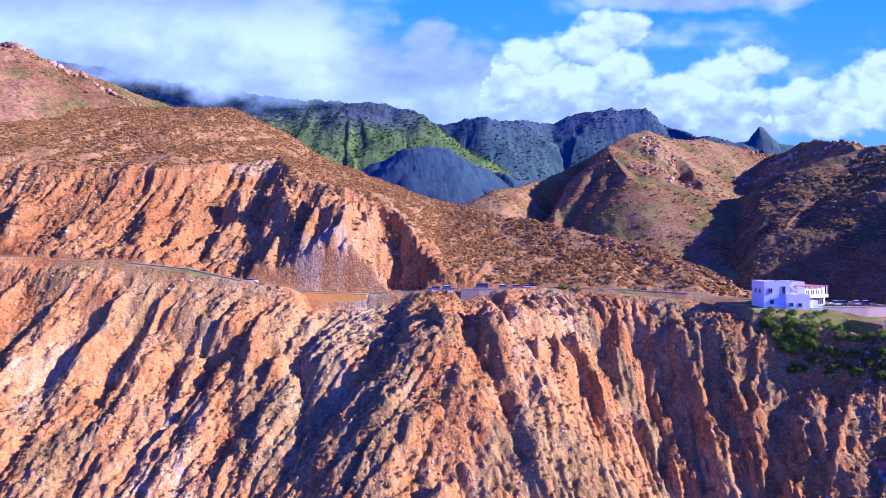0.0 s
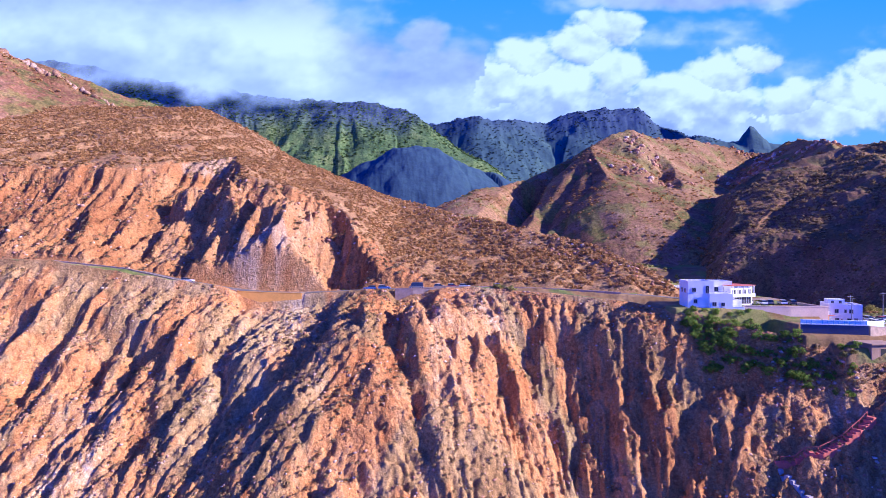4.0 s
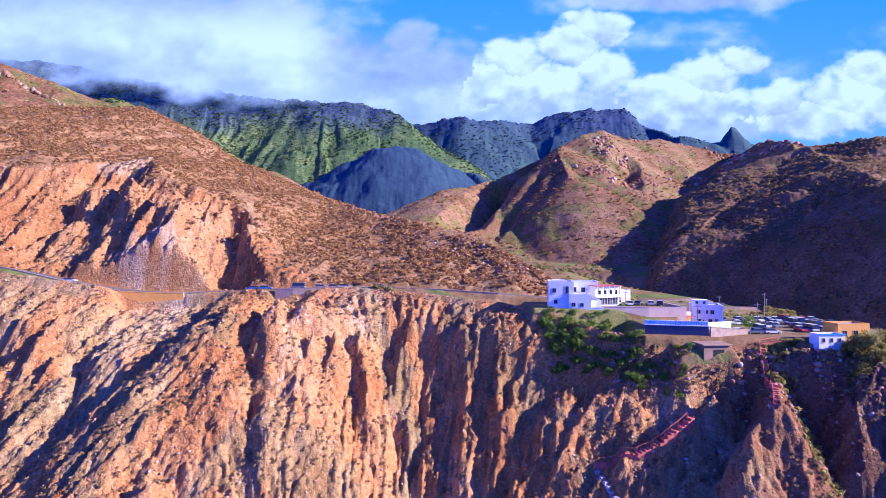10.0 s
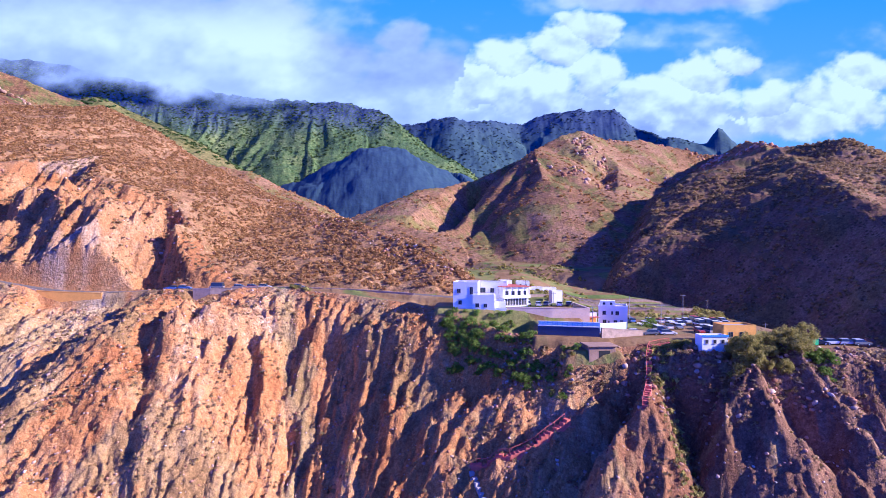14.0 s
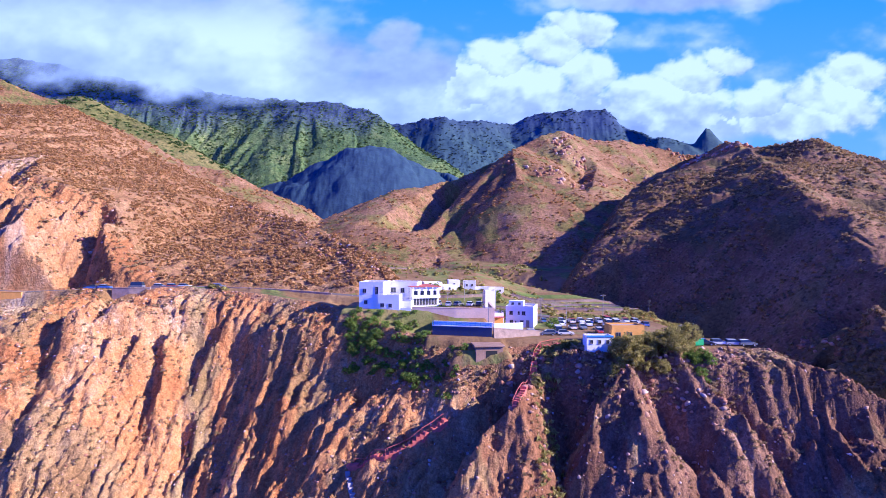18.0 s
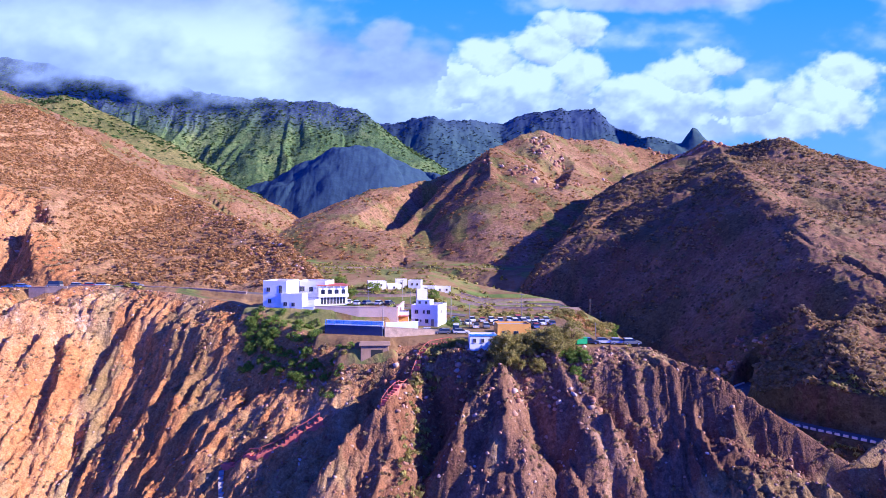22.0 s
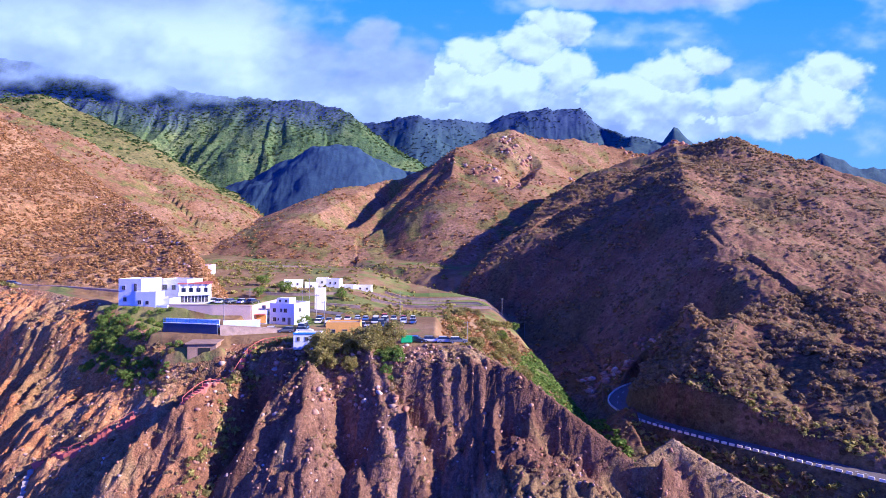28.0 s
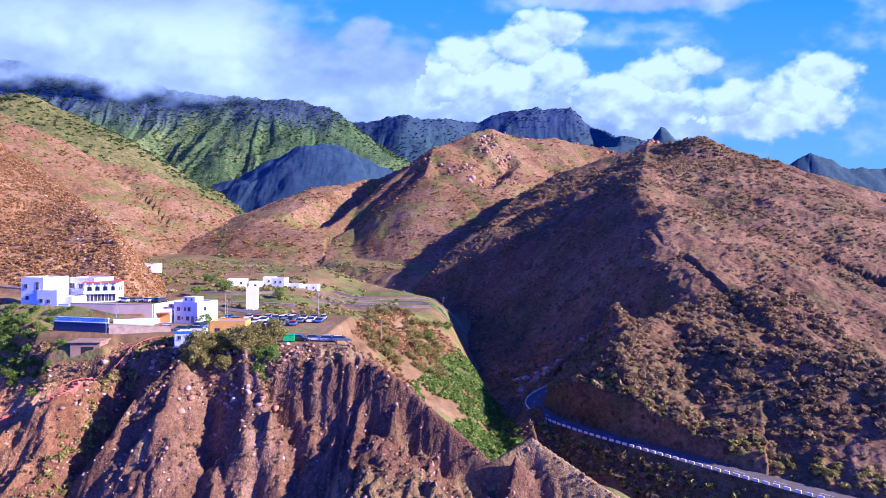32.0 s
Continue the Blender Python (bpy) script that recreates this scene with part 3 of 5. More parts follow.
def land(x, y):
    """The height of the ground, and which landform it belongs to."""
    c, d = cliff(x, y)
    # bench and valley floor behind the edge
    back = np.maximum(-d, 0)
    floor = np.interp(y, (0, 185, 240, 300, 360, 450, 600, 900), (0, 0, -5, -6, 3, 10, 26, 60))
    floor = 37.5 + floor + 0.8 * (fbm(x / 30, y / 30, 5, 4) - 0.5)
    floor = floor + 8 * step(172 - x, 0, 40) * step(y, 215, 275) * step(420 - y, 0, 80)
    floor = floor - 40 * step(x, 205, 240) * step(380 - y, 0, 100)
    v = c + (floor - c) * step(back, 4, 30)
    v = v + 4.5 * np.exp(-((x - 203) / 13) ** 2 - ((y - 200) / 26) ** 2) * (d <= 0)
    rd, rz = line_dist(x, y, RAVINE)
    v = np.where(d > 0, v, soft_min(v, rz + 0.62 * np.maximum(rd - 4, 0) + 3 * (fbm(x / 9, y / 9, 6, 4) - 0.5), 5))
    # the left-hand hill, steep and broken above the road
    yc, zc = np.interp(x, HILL_A_X, HILL_A_Y), np.interp(x, HILL_A_X, HILL_A_Z)
    front = np.maximum(yc - y, 0)
    a = zc - np.interp(x, HILL_A_X, HILL_A_S) * front - 0.55 * np.maximum(y - yc, 0)
    ua = x + 0.3 * front + 9 * (fbm(x / 20, y / 20, 71, 3) - 0.5)
    a = a + (ridged(ua / 22, y / 130, 70, 3) - 0.62) * 6.5 * step(front, 4, 40) + 3.0 * (fbm(x / 9, y / 9, 73, 4, 0.55) - 0.5)
    face_y = np.interp(x, (-320, -114, -40, 12, 60, 120), (214, 202.5, 198.5, 196.5, 194, 189))
    zp = np.interp(x, EDGE_X, EDGE_Z)
    up = np.maximum(y - face_y, 0)
    broken, rough = np.full(x.shape, 999.0), (y > face_y - 4) & (y < 330) & (x < 160)
    broken[rough] = road_face(x[rough], y[rough], zp[rough], up[rough])
    rock = broken < a + 8 * np.exp(-((x - 2) / 12) ** 2 - ((y - 204) / 11) ** 2)
    a = np.where(y > face_y - 2, soft_min(a, broken, 3), -50)
    k = crest(x, y, HILL_K, 0.6, 0.55, 10, 16, 75)
    e = np.maximum(np.maximum(crest(x, y, HILL_E, 0.5, 0.40, 10, 50, 90), crest(x, y, HILL_E4, 0.5, 0.60, 10, 50, 92)), np.maximum(crest(x, y, HILL_E2, 0.85, 0.85, 14, 50, 95), crest(x, y, HILL_E3, 0.42, 0.78, 9, 45, 97)))
    for x0, y0, x1, y1, deep, wide in GULLIES:
        t = np.clip(((x - x0) * (x1 - x0) + (y - y0) * (y1 - y0)) / ((x1 - x0) ** 2 + (y1 - y0) ** 2), 0, 1)
        q = x - x0 - t * (x1 - x0) + 9 * (fbm(x / 30, y / 30, 91, 3) - 0.5)
        over = np.abs(y - y0 - t * (y1 - y0))
        e = e - deep * np.maximum(0, 1 - np.maximum(q / wide, -q / (2.2 * wide)) - over / 25)
    e = np.maximum(e, crest(x, y, HILL_G2, 0.62, 0.5, 16, 50, 99))
    f = soft_max(crest(x, y, HILL_G, 0.6, 0.42, 12, 36, 110), np.maximum(crest(x, y, HILL_S, 0.42, 0.5, 15, 32, 115), crest(x, y, HILL_S2, 0.40, 0.47, 9, 30, 117)), 6)
    f = soft_min(f, rz + 0.98 * np.maximum(rd - 2, 0) + 4 * (fbm(x / 10, y / 10, 118, 4) - 0.5), 8)
    f = f - 1.3 * np.maximum(np.interp(y, (60, 100, 135, 165, 200, 232, 270, 330, 375), (221, 222, 223, 229, 241, 250, 252, 225, 172)) - x, 0) * step(380 - y, 0, 40)
    sea = np.interp(x, (243, 252, 261, 275, 288, 312, 350), (167, 153, 143, 126, 113, 92, 62)) - y
    f = np.where((x > 236) & (sea > 3) & (y < 172), np.minimum(f, 10.2 - 0.5 * np.maximum(sea - 4, 0)), f)
    f = f - 0.8 * np.maximum(np.interp(y, (350, 400, 450, 490, 540, 620), (190, 225, 255, 275, 290, 300)) - x, 0) * step(y, 340, 400)
    f = f - 7 * np.exp(-((x - 284) / 13) ** 2 - ((y - 232) / 11) ** 2) - 10 * np.exp(-((x - 288) / 10) ** 2 - ((y - 224) / 15) ** 2) + 7 * np.exp(-((x - 274) / 3.5) ** 2 - ((y - 206) / 5) ** 2)
    f = f + 1.6 * (fbm(x / 4, y / 4, 119, 4, 0.6) - 0.5)
    parts = [
        np.where(d > 0, c, -99),
        np.where(d > 0, -99, v),
        np.where(rock, -99, a),
        crest(x, y, SPUR_C, 0.55, 0.5, 16, 40, 80),
        crest(x, y, GREEN_D, 0.6, 0.5, 26, 70, 85),
        e,
        f,
        np.maximum(crest(x, y, MOUNT_H, 0.75, 0.9, 70, 120, 130), crest(x, y, MOUNT_H2, 0.6, 0.95, 14, 60, 135)),
        np.maximum(crest(x, y, MOUNT_J, 1.0, 1.1, 60, 110, 140), np.maximum(crest(x, y, CRAG, 1.5, 1.5, 8, 12, 145), crest(x, y, CRAG_FOOT, 0.5, 0.6, 14, 40, 147))),
        np.where(rock, a, -99),
        k,
        crest(x, y, SPUR_SHADOW, 0.045, 0.047, 26, 45, 150, 1.5),
    ]
    stack = np.stack(parts)
    z, kind = stack.max(0), stack.argmax(0)
    for way in (ROAD_WEST, ROAD_EAST):
        rd, rz = line_dist(x, y, way)
        rd = rd + 2.9 * ((x > -49) & (x < -25) & (y < 193.2) & (y > 180))      # the walled stretch drops sheer
        w = 1 - step(rd, 3.0, 4.6)
        z = z + (rz - z) * w
    # a rough bank of rubble on the seaward side of the coast road
    rd, _ = line_dist(x, y, ROAD_WEST)
    seaward = (y < np.interp(x, [p[0] for p in ROAD_WEST], [p[1] for p in ROAD_WEST])) & (x < 96) & (y > 150)
    open_to_sea = step(x, -52, -48) * step(-20 - x, 0, 4) + step(x, 2, 5) * step(22 - x, 0, 3)
    z = z + seaward * (1 - open_to_sea) * (0.35 + 1.1 * fbm(x / 3, y / 3, 121, 3)) * np.exp(-((rd - 4.6) / 1.3) ** 2)
    for x0, x1, y0, y1, h in YARDS:
        out = np.maximum(np.maximum(x0 - x, x - x1), np.maximum(y0 - y, y - y1))
        w = 1 - step(out, 0, 2.2)
        z = z + (h - z) * w
        kind = np.where((out < 1.2) & (kind != 9), 1, kind)
    return z, kind


def cover_haze(x, y, height):
    """How much growth lies on the ground, beyond y 900 how much haze blue, and how grey its rock is, 0 to 1."""
    g = 0.75 * step(fbm(x / 16, y / 16, 51, 5, 0.6), 0.52, 0.62)
    grey = step(x + 40 * (fbm(x / 30, y / 30, 53, 3) - 0.5), 95, 160)
    # planted strips in the valley
    plot = step(x, 150, 160) * step(222 - x, 0, 8) * step(y, 255, 262) * step(332 - y, 0, 8) * step(np.sin(y / 2.6 + 0.6 * np.sin(x / 17)), -0.3, 0.3)
    plot = np.maximum(plot, step(x, 30, 45) * step(118 - x, 0, 15) * step(y, 372, 380) * step(440 - y, 0, 10) * step(np.sin(y / 2.2 + 0.8 * np.sin(x / 15)), -0.4, 0.4))
    plot = np.maximum(plot, 0.9 * step(x, 152, 158) * step(192 - x, 0, 6) * step(y, 206, 210) * step(236 - y, 0, 5))
    g = np.maximum(g, plot)
    # olive rubble in the two chutes of the cliff
    for way, wide in ((((-22, 190, 0), (-33, 172, 0), (-36, 156, 0), (-48, 144, 0)), 6.0), (((36, 186, 0), (45, 166, 0), (54, 148, 0), (54, 132, 0)), 4.5)):
        off = line_dist(x, y, way)[0] + 7 * (fbm(x / 5, y / 5, 57, 4, 0.6) - 0.5)
        g = np.maximum(g, 0.95 * (1 - step(off, wide * 0.4, wide)))
    pale = np.exp(-((x + 45) / 18) ** 2 - ((y - 203) / 6) ** 2) + 0.8 * np.exp(-((x + 14) / 5) ** 2 - ((y - 213) / 5) ** 2)
    g = np.where((y > 195) & (x < 20) & (y < 260), 0.7 * step(pale * (0.3 + 1.2 * fbm(x / 4, y / 4, 58, 4, 0.65)), 0.45, 0.85), g)
    g = np.where((y > 450) & (y <= 900), np.minimum(1, g * 1.3 + 0.15), g)
    # far slopes: haze blue blended into the colour by height, not growth
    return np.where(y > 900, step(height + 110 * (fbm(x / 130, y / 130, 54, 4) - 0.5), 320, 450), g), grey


rows_y = np.concatenate([np.arange(60, 84, 2.0), np.arange(84, 240, 0.45), np.arange(240, 500, 1.5), np.arange(500, 1000, 4.5), np.arange(1000, 1760, 8.0), np.arange(1760, 2400, 60.0)])
cols = np.linspace(0, 1, 1150)
GX = -0.81 * rows_y[:, None] - 14 + cols[None, :] * (240 + 1.62 * rows_y[:, None])
GY = np.repeat(rows_y[:, None], len(cols), 1)
GZ, GK = land(GX, GY)
GC, GG = cover_haze(GX, GY, GZ)


def sample(xs, ys):
    """Height and landform of the sheet at many places."""
    xs, ys = np.asarray(xs, float), np.asarray(ys, float)
    r = np.clip(np.searchsorted(rows_y, ys) - 1, 0, len(rows_y) - 2)
    t = np.clip((ys - rows_y[r]) / (rows_y[r + 1] - rows_y[r]), 0, 1)
    z = np.zeros(xs.shape)
    for rr, w in ((r, 1 - t), (r + 1, t)):
        u = np.clip((xs + 0.81 * rows_y[rr] + 14) / (240 + 1.62 * rows_y[rr]) * (len(cols) - 1), 0, len(cols) - 1.001)
        c = u.astype(int)
        f = u - c
        z = z + w * (GZ[rr, c] * (1 - f) + GZ[rr, c + 1] * f)
    return z, GK[r, np.clip(c, 0, len(cols) - 1)]


def ground_at(px, py):
    return float(sample([px], [py])[0][0])


def sheet(name, keep, material, label, category, smooth=True):
    """One landform: the cells of the sheet where it is the highest."""
    r, c = np.nonzero(keep)
    n = len(cols)
    quads = np.stack([r * n + c, r * n + c + 1, (r + 1) * n + c + 1, (r + 1) * n + c], 1)
    used, inv = np.unique(quads, return_inverse=True)
    co = np.stack([GX.ravel()[used], GY.ravel()[used], GZ.ravel()[used]], 1).astype(np.float32)
    me = bpy.data.meshes.new(name)
    me.vertices.add(len(co))
    me.vertices.foreach_set("co", co.ravel())
    me.loops.add(len(quads) * 4)
    me.loops.foreach_set("vertex_index", inv.reshape(-1).astype(np.int32))
    me.polygons.add(len(quads))
    me.polygons.foreach_set("loop_start", np.arange(len(quads), dtype=np.int32) * 4)
    me.update(calc_edges=True)
    at = me.attributes.new("cover_haze", "FLOAT", "POINT")
    at.data.foreach_set("value", GC.ravel()[used].astype(np.float32))
    me.attributes.new("grey", "FLOAT", "POINT").data.foreach_set("value", GG.ravel()[used].astype(np.float32))
    me.materials.append(material)
    if smooth:
        me.shade_smooth()
    return tagged(new(name, me), label, category, "", "structure")


GK4 = GK[:-1, :-1]
sheet("sea_cliff", GK4 == 0, M_CLIFF, "orange and pink volcanic rock cliff cut by steep gullies", "cliff", False)
sheet("ground", GK4 == 1, M_FIELD, "dry brown valley floor with green terraced plots", "ground")
sheet("hillside_scrub", GK4 == 2, M_SCRUB, "brown hillside dotted with dry bushes above the road", "hill")
sheet("hill_spur", GK4 == 3, M_FAR, "reddish brown bare spur with sparse scrub", "hill")
sheet("hill_green", GK4 == 4, M_OLIVE, "olive green overgrown hill below the cloud", "hill")
sheet("hill_middle", GK4 == 5, M_FAR, "brown pointed hill with one face in shade", "hill")
sheet("hill_dark", GK4 == 6, M_DARKHILL, "large brown hill with a shaded rocky flank", "hill")
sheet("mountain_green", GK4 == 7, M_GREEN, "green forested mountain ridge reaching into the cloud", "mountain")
sheet("mountain_far", GK4 == 8, M_BLUE, "far mountain ridge in hazy dark blue under clouds", "mountain")
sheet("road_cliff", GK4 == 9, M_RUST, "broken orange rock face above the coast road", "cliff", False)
sheet("hill_crag", GK4 == 10, M_FAR, "pale brown rocky ridge with crags", "hill", False)
sheet("hill_shadow_dome", GK4 == 11, M_SHADOW_DOME, "rounded blue dome standing for a cast shadow below the green mountain", "hill")

# ---- backdrop of sky and clouds, behind the last ridge ----
def puff(x, z, cx, cz, rx, rz):
    return np.clip(1.3 - np.hypot((x - cx) / rx, (z - cz) / rz), 0, 1)


SKY_Y = 1900.0
sx, sz = np.meshgrid(np.linspace(-1750, 2000, 620), np.linspace(100, 1000, 190))
wx, wz = sx + 90 * (fbm(sx / 130, sz / 100, 201, 5) - 0.5), sz + 70 * (fbm(sx / 130, sz / 100, 211, 5) - 0.5)
CUMULUS = ((380, 590, 240, 120), (300, 690, 120, 80), (480, 740, 130, 90), (565, 800, 120, 80), (230, 600, 130, 90), (620, 640, 100, 100), (860, 560, 260, 100), (960, 650, 130, 75), (1080, 705, 90, 50), (1200, 560, 130, 85),
           (1430, 560, 180, 110), (1530, 655, 130, 70), (1300, 500, 260, 60))
VEIL = ((-900, 700, 600, 200), (-400, 690, 330, 150), (-1000, 870, 520, 130), (-620, 850, 260, 90), (-300, 560, 330, 90), (0, 640, 260, 120), (500, 500, 900, 90), (860, 915, 330, 50), (-1500, 800, 500, 300), (-60, 760, 90, 60))
lumps = fbm(sx / 60, sz / 45, 221, 6, 0.55)
soft = fbm(sx / 240, sz / 110, 231, 5, 0.5)
hard, thin, top = np.zeros(sx.shape), np.zeros(sx.shape), np.zeros(sx.shape)
for p in CUMULUS:
    q = puff(wx, wz, *p)
    top = np.where(q > hard, (wz - p[1]) / p[3], top)
    hard = np.maximum(hard, q)
for p in VEIL:
    thin = np.maximum(thin, puff(wx, wz, *p))
hard = step(hard + 0.7 * (lumps - 0.5), 0.18, 0.6)
thin = step(thin + 1.0 * (soft - 0.5) + 0.25 * (lumps - 0.5), -0.02, 0.62) * 0.95
dens = np.maximum(hard, thin)
shade = np.where(hard > thin, 0.62 + 0.28 * top + 0.9 * (lumps - 0.5), 0.47 + 0.9 * (soft - 0.5) + 0.35 * (lumps - 0.5))
shade = np.clip(shade + 0.15 * (hard - thin), 0, 1)
nz, nx = sx.shape
idx = np.arange(nz * nx).reshape(nz, nx)
quads = np.stack([idx[:-1, :-1], idx[:-1, 1:], idx[1:, 1:], idx[1:, :-1]], -1).reshape(-1, 4)
me = bpy.data.meshes.new("backdrop")
me.from_pydata(np.stack([sx.ravel(), np.full(sx.size, SKY_Y), sz.ravel()], 1).tolist(), [], quads.tolist())
for nm, val in (("cloud", dens), ("lit", shade)):
    me.attributes.new(nm, "FLOAT", "POINT").data.foreach_set("value", val.ravel().astype(np.float32))
m, n, l, b = mat("sky_backdrop", 1.0)
n.remove(b)
em = n.new("ShaderNodeEmission")
em.inputs["Strength"].default_value = 0.366
l.new(em.outputs[0], n["Material Output"].inputs["Surface"])
geo, sep = n.new("ShaderNodeNewGeometry"), n.new("ShaderNodeSeparateXYZ")
l.new(geo.outputs["Position"], sep.inputs[0])
mr = n.new("ShaderNodeMapRange")
mr.inputs[1].default_value, mr.inputs[2].default_value = 350, 950
l.new(sep.outputs["Z"], mr.inputs[0])
sky_ramp = ramp_of(n, [(0.0, (0.30, 0.50, 0.46)), (1.0, (0.13, 0.36, 0.46))])
l.new(mr.outputs[0], sky_ramp.inputs[0])
a1, a2 = n.new("ShaderNodeAttribute"), n.new("ShaderNodeAttribute")
a1.attribute_name, a2.attribute_name = "cloud", "lit"
CLOUD_STOPS = [(0.0, (0.38, 0.41, 0.38)), (0.45, (0.62, 0.64, 0.54)), (0.85, (1.0, 0.98, 0.76))]
cl = ramp_of(n, CLOUD_STOPS)
l.new(a2.outputs["Fac"], cl.inputs[0])
mx = n.new("ShaderNodeMix")
mx.data_type = "RGBA"
l.new(a1.outputs["Fac"], mx.inputs[0])
l.new(sky_ramp.outputs[0], mx.inputs[6])
l.new(cl.outputs[0], mx.inputs[7])
l.new(mx.outputs[2], em.inputs["Color"])
me.materials.append(m)
tagged(new("backdrop", me), "blue sky with white cumulus clouds", "sky", "", "structure")

# the cloud that hangs on the crest of the green mountain: a sheet glowing in place of sunlight
cx_, cz_ = np.meshgrid(np.linspace(-1500, -60, 260), np.linspace(400, 760, 80))
line = np.interp(cx_, (-1500, -1088, -866, -656, -495, -285, -60), (600, 540, 498, 464, 432, 444, 470))
ragged = 110 * (fbm(cx_ / 90, cz_ / 60, 251, 5, 0.55) - 0.5)
alpha = step(cz_ + ragged - line, -25, 60) * (1 - step(cz_, 590, 750)) * (1 - step(cx_ + 1.5 * ragged, -330, -110))
lit = np.clip(0.5 + 0.8 * (fbm(cx_ / 120, cz_ / 80, 261, 5) - 0.5) + (cz_ - line) / 500, 0, 1)
nz, nx = cx_.shape
idx = np.arange(nz * nx).reshape(nz, nx)
quads = np.stack([idx[:-1, :-1], idx[:-1, 1:], idx[1:, 1:], idx[1:, :-1]], -1).reshape(-1, 4)
me = bpy.data.meshes.new("backdrop_cloud")
me.from_pydata(np.stack([cx_.ravel(), 1470 + 25 * (fbm(cx_ / 100, cz_ / 100, 271, 3).ravel() - 0.5), cz_.ravel()], 1).tolist(), [], quads.tolist())
for nm, val in (("cloud", alpha), ("lit", lit)):
    me.attributes.new(nm, "FLOAT", "POINT").data.foreach_set("value", val.ravel().astype(np.float32))
m, n, l, b = mat("hanging_cloud", 1.0)
n.remove(b)
em, tr, ms = n.new("ShaderNodeEmission"), n.new("ShaderNodeBsdfTransparent"), n.new("ShaderNodeMixShader")
em.inputs["Strength"].default_value = 0.366
a1, a2 = n.new("ShaderNodeAttribute"), n.new("ShaderNodeAttribute")
a1.attribute_name, a2.attribute_name = "cloud", "lit"
cl = ramp_of(n, CLOUD_STOPS)
l.new(a2.outputs["Fac"], cl.inputs[0])
l.new(cl.outputs[0], em.inputs["Color"])
l.new(a1.outputs["Fac"], ms.inputs[0])
l.new(tr.outputs[0], ms.inputs[1])
l.new(em.outputs[0], ms.inputs[2])
l.new(ms.outputs[0], n["Material Output"].inputs["Surface"])
me.materials.append(m)
me.shade_smooth()
tagged(new("backdrop_cloud", me), "grey-white cloud hanging on the mountain crest", "cloud", "", "structure")

# ---- tools for things ----
def part(name, bm, material, parent, label=""):
    """Links a bmesh as one mesh under a thing or a part."""
    me = bpy.data.meshes.new(name)
    bm.to_mesh(me)
    bm.free()
    me.materials.append(material)
    ob = new(name, me)
    ob.parent = parent
    if label:
        ob["label"] = label
    return ob


def share(name, me, parent, m):
    ob = new(name, me)
    ob.parent = parent
    ob.matrix_basis = m
    return ob


def box(bm, x0, x1, y0, y1, z0, z1, bevel=0.0):
    r = bmesh.ops.create_cube(bm, size=1)
    vs = r["verts"]
    for v in vs:
        v.co = Vector((x0 + (v.co.x + 0.5) * (x1 - x0), y0 + (v.co.y + 0.5) * (y1 - y0), z0 + (v.co.z + 0.5) * (z1 - z0)))
    if bevel:
        es = list({e for v in vs for e in v.link_edges})
        bmesh.ops.bevel(bm, geom=es, offset=bevel, segments=1, affect="EDGES")
    return vs


def boxes(*specs, bevel=0.0):
    bm = bmesh.new()
    for s in specs:
        box(bm, *s, bevel=bevel)
    return bm


def tube(bm, a, b, r0, r1=None, seg=8):
    a, b = Vector(a), Vector(b)
    r = bmesh.ops.create_cone(bm, cap_ends=True, segments=seg, radius1=r0, radius2=r0 if r1 is None else r1, depth=(b - a).length)
    m = Matrix.Translation((a + b) / 2) @ (b - a).to_track_quat("Z", "Y").to_matrix().to_4x4()
    bmesh.ops.transform(bm, matrix=m, verts=r["verts"])
    return r["verts"]


def empty(name, m, label, category, group=""):
    ob = new(name)
    ob.empty_display_size = 0.2
    ob.matrix_basis = m
    return tagged(ob, label, category, group)


def heights(xs, ys):
    return sample(xs, ys)


M_WHITE = plain("white_render", (0.82, 0.82, 0.80), 0.85, var=0.05, scale=0.6, bump=0.15)
M_CREAM = plain("limewash", (0.80, 0.74, 0.60), 0.85, var=0.12, scale=1.2, bump=0.2)
M_PEACH = plain("peach_render", (0.62, 0.46, 0.34), 0.9, var=0.12, scale=0.5, bump=0.2)
M_STONE = plain("masonry", (0.36, 0.27, 0.20), 0.95, var=0.3, scale=0.9, bump=0.6)
# terrace wall: the blue shade on its face is put into this colour
M_WALL_SHADE = plain("shaded_wall_blue", (0.05, 0.062, 0.11), 0.85, var=0.15, scale=0.6, bump=0.2)
M_CONC = plain("concrete", (0.40, 0.35, 0.30), 0.9, var=0.15, scale=0.7, bump=0.3)
M_YELLOW = plain("ochre_paint", (0.70, 0.36, 0.05), 0.85, var=0.15, scale=0.5, bump=0.2)
M_PALE = plain("pale_blue_paint", (0.50, 0.62, 0.74), 0.85, var=0.1, scale=0.6, bump=0.15)
M_EARTHEN = plain("earth_plaster", (0.34, 0.22, 0.13), 0.95, var=0.3, scale=0.6, bump=0.5)
M_BLUE_P = plain("blue_paint", (0.10, 0.30, 0.62), 0.6, var=0.1)
M_REDROOF = plain("red_tile", (0.42, 0.10, 0.06), 0.8, var=0.2, scale=2, bump=0.4)
M_RED = plain("red_path_paint", (0.58, 0.15, 0.085), 0.85, var=0.2, scale=1)
M_GREENP = plain("green_plastic", (0.05, 0.38, 0.10), 0.5, var=0.1)
M_GLASS = plain("window_glass", (0.03, 0.04, 0.06), 0.08, var=0.05)
M_FRAME = plain("window_frame", (0.25, 0.22, 0.2), 0.6, var=0.1)
M_ASPHALT = plain("asphalt", (0.14, 0.115, 0.095), 0.95, var=0.25, scale=0.6, bump=0.3)
M_LINE = plain("road_paint", (0.72, 0.70, 0.66), 0.8, var=0.2, scale=2)
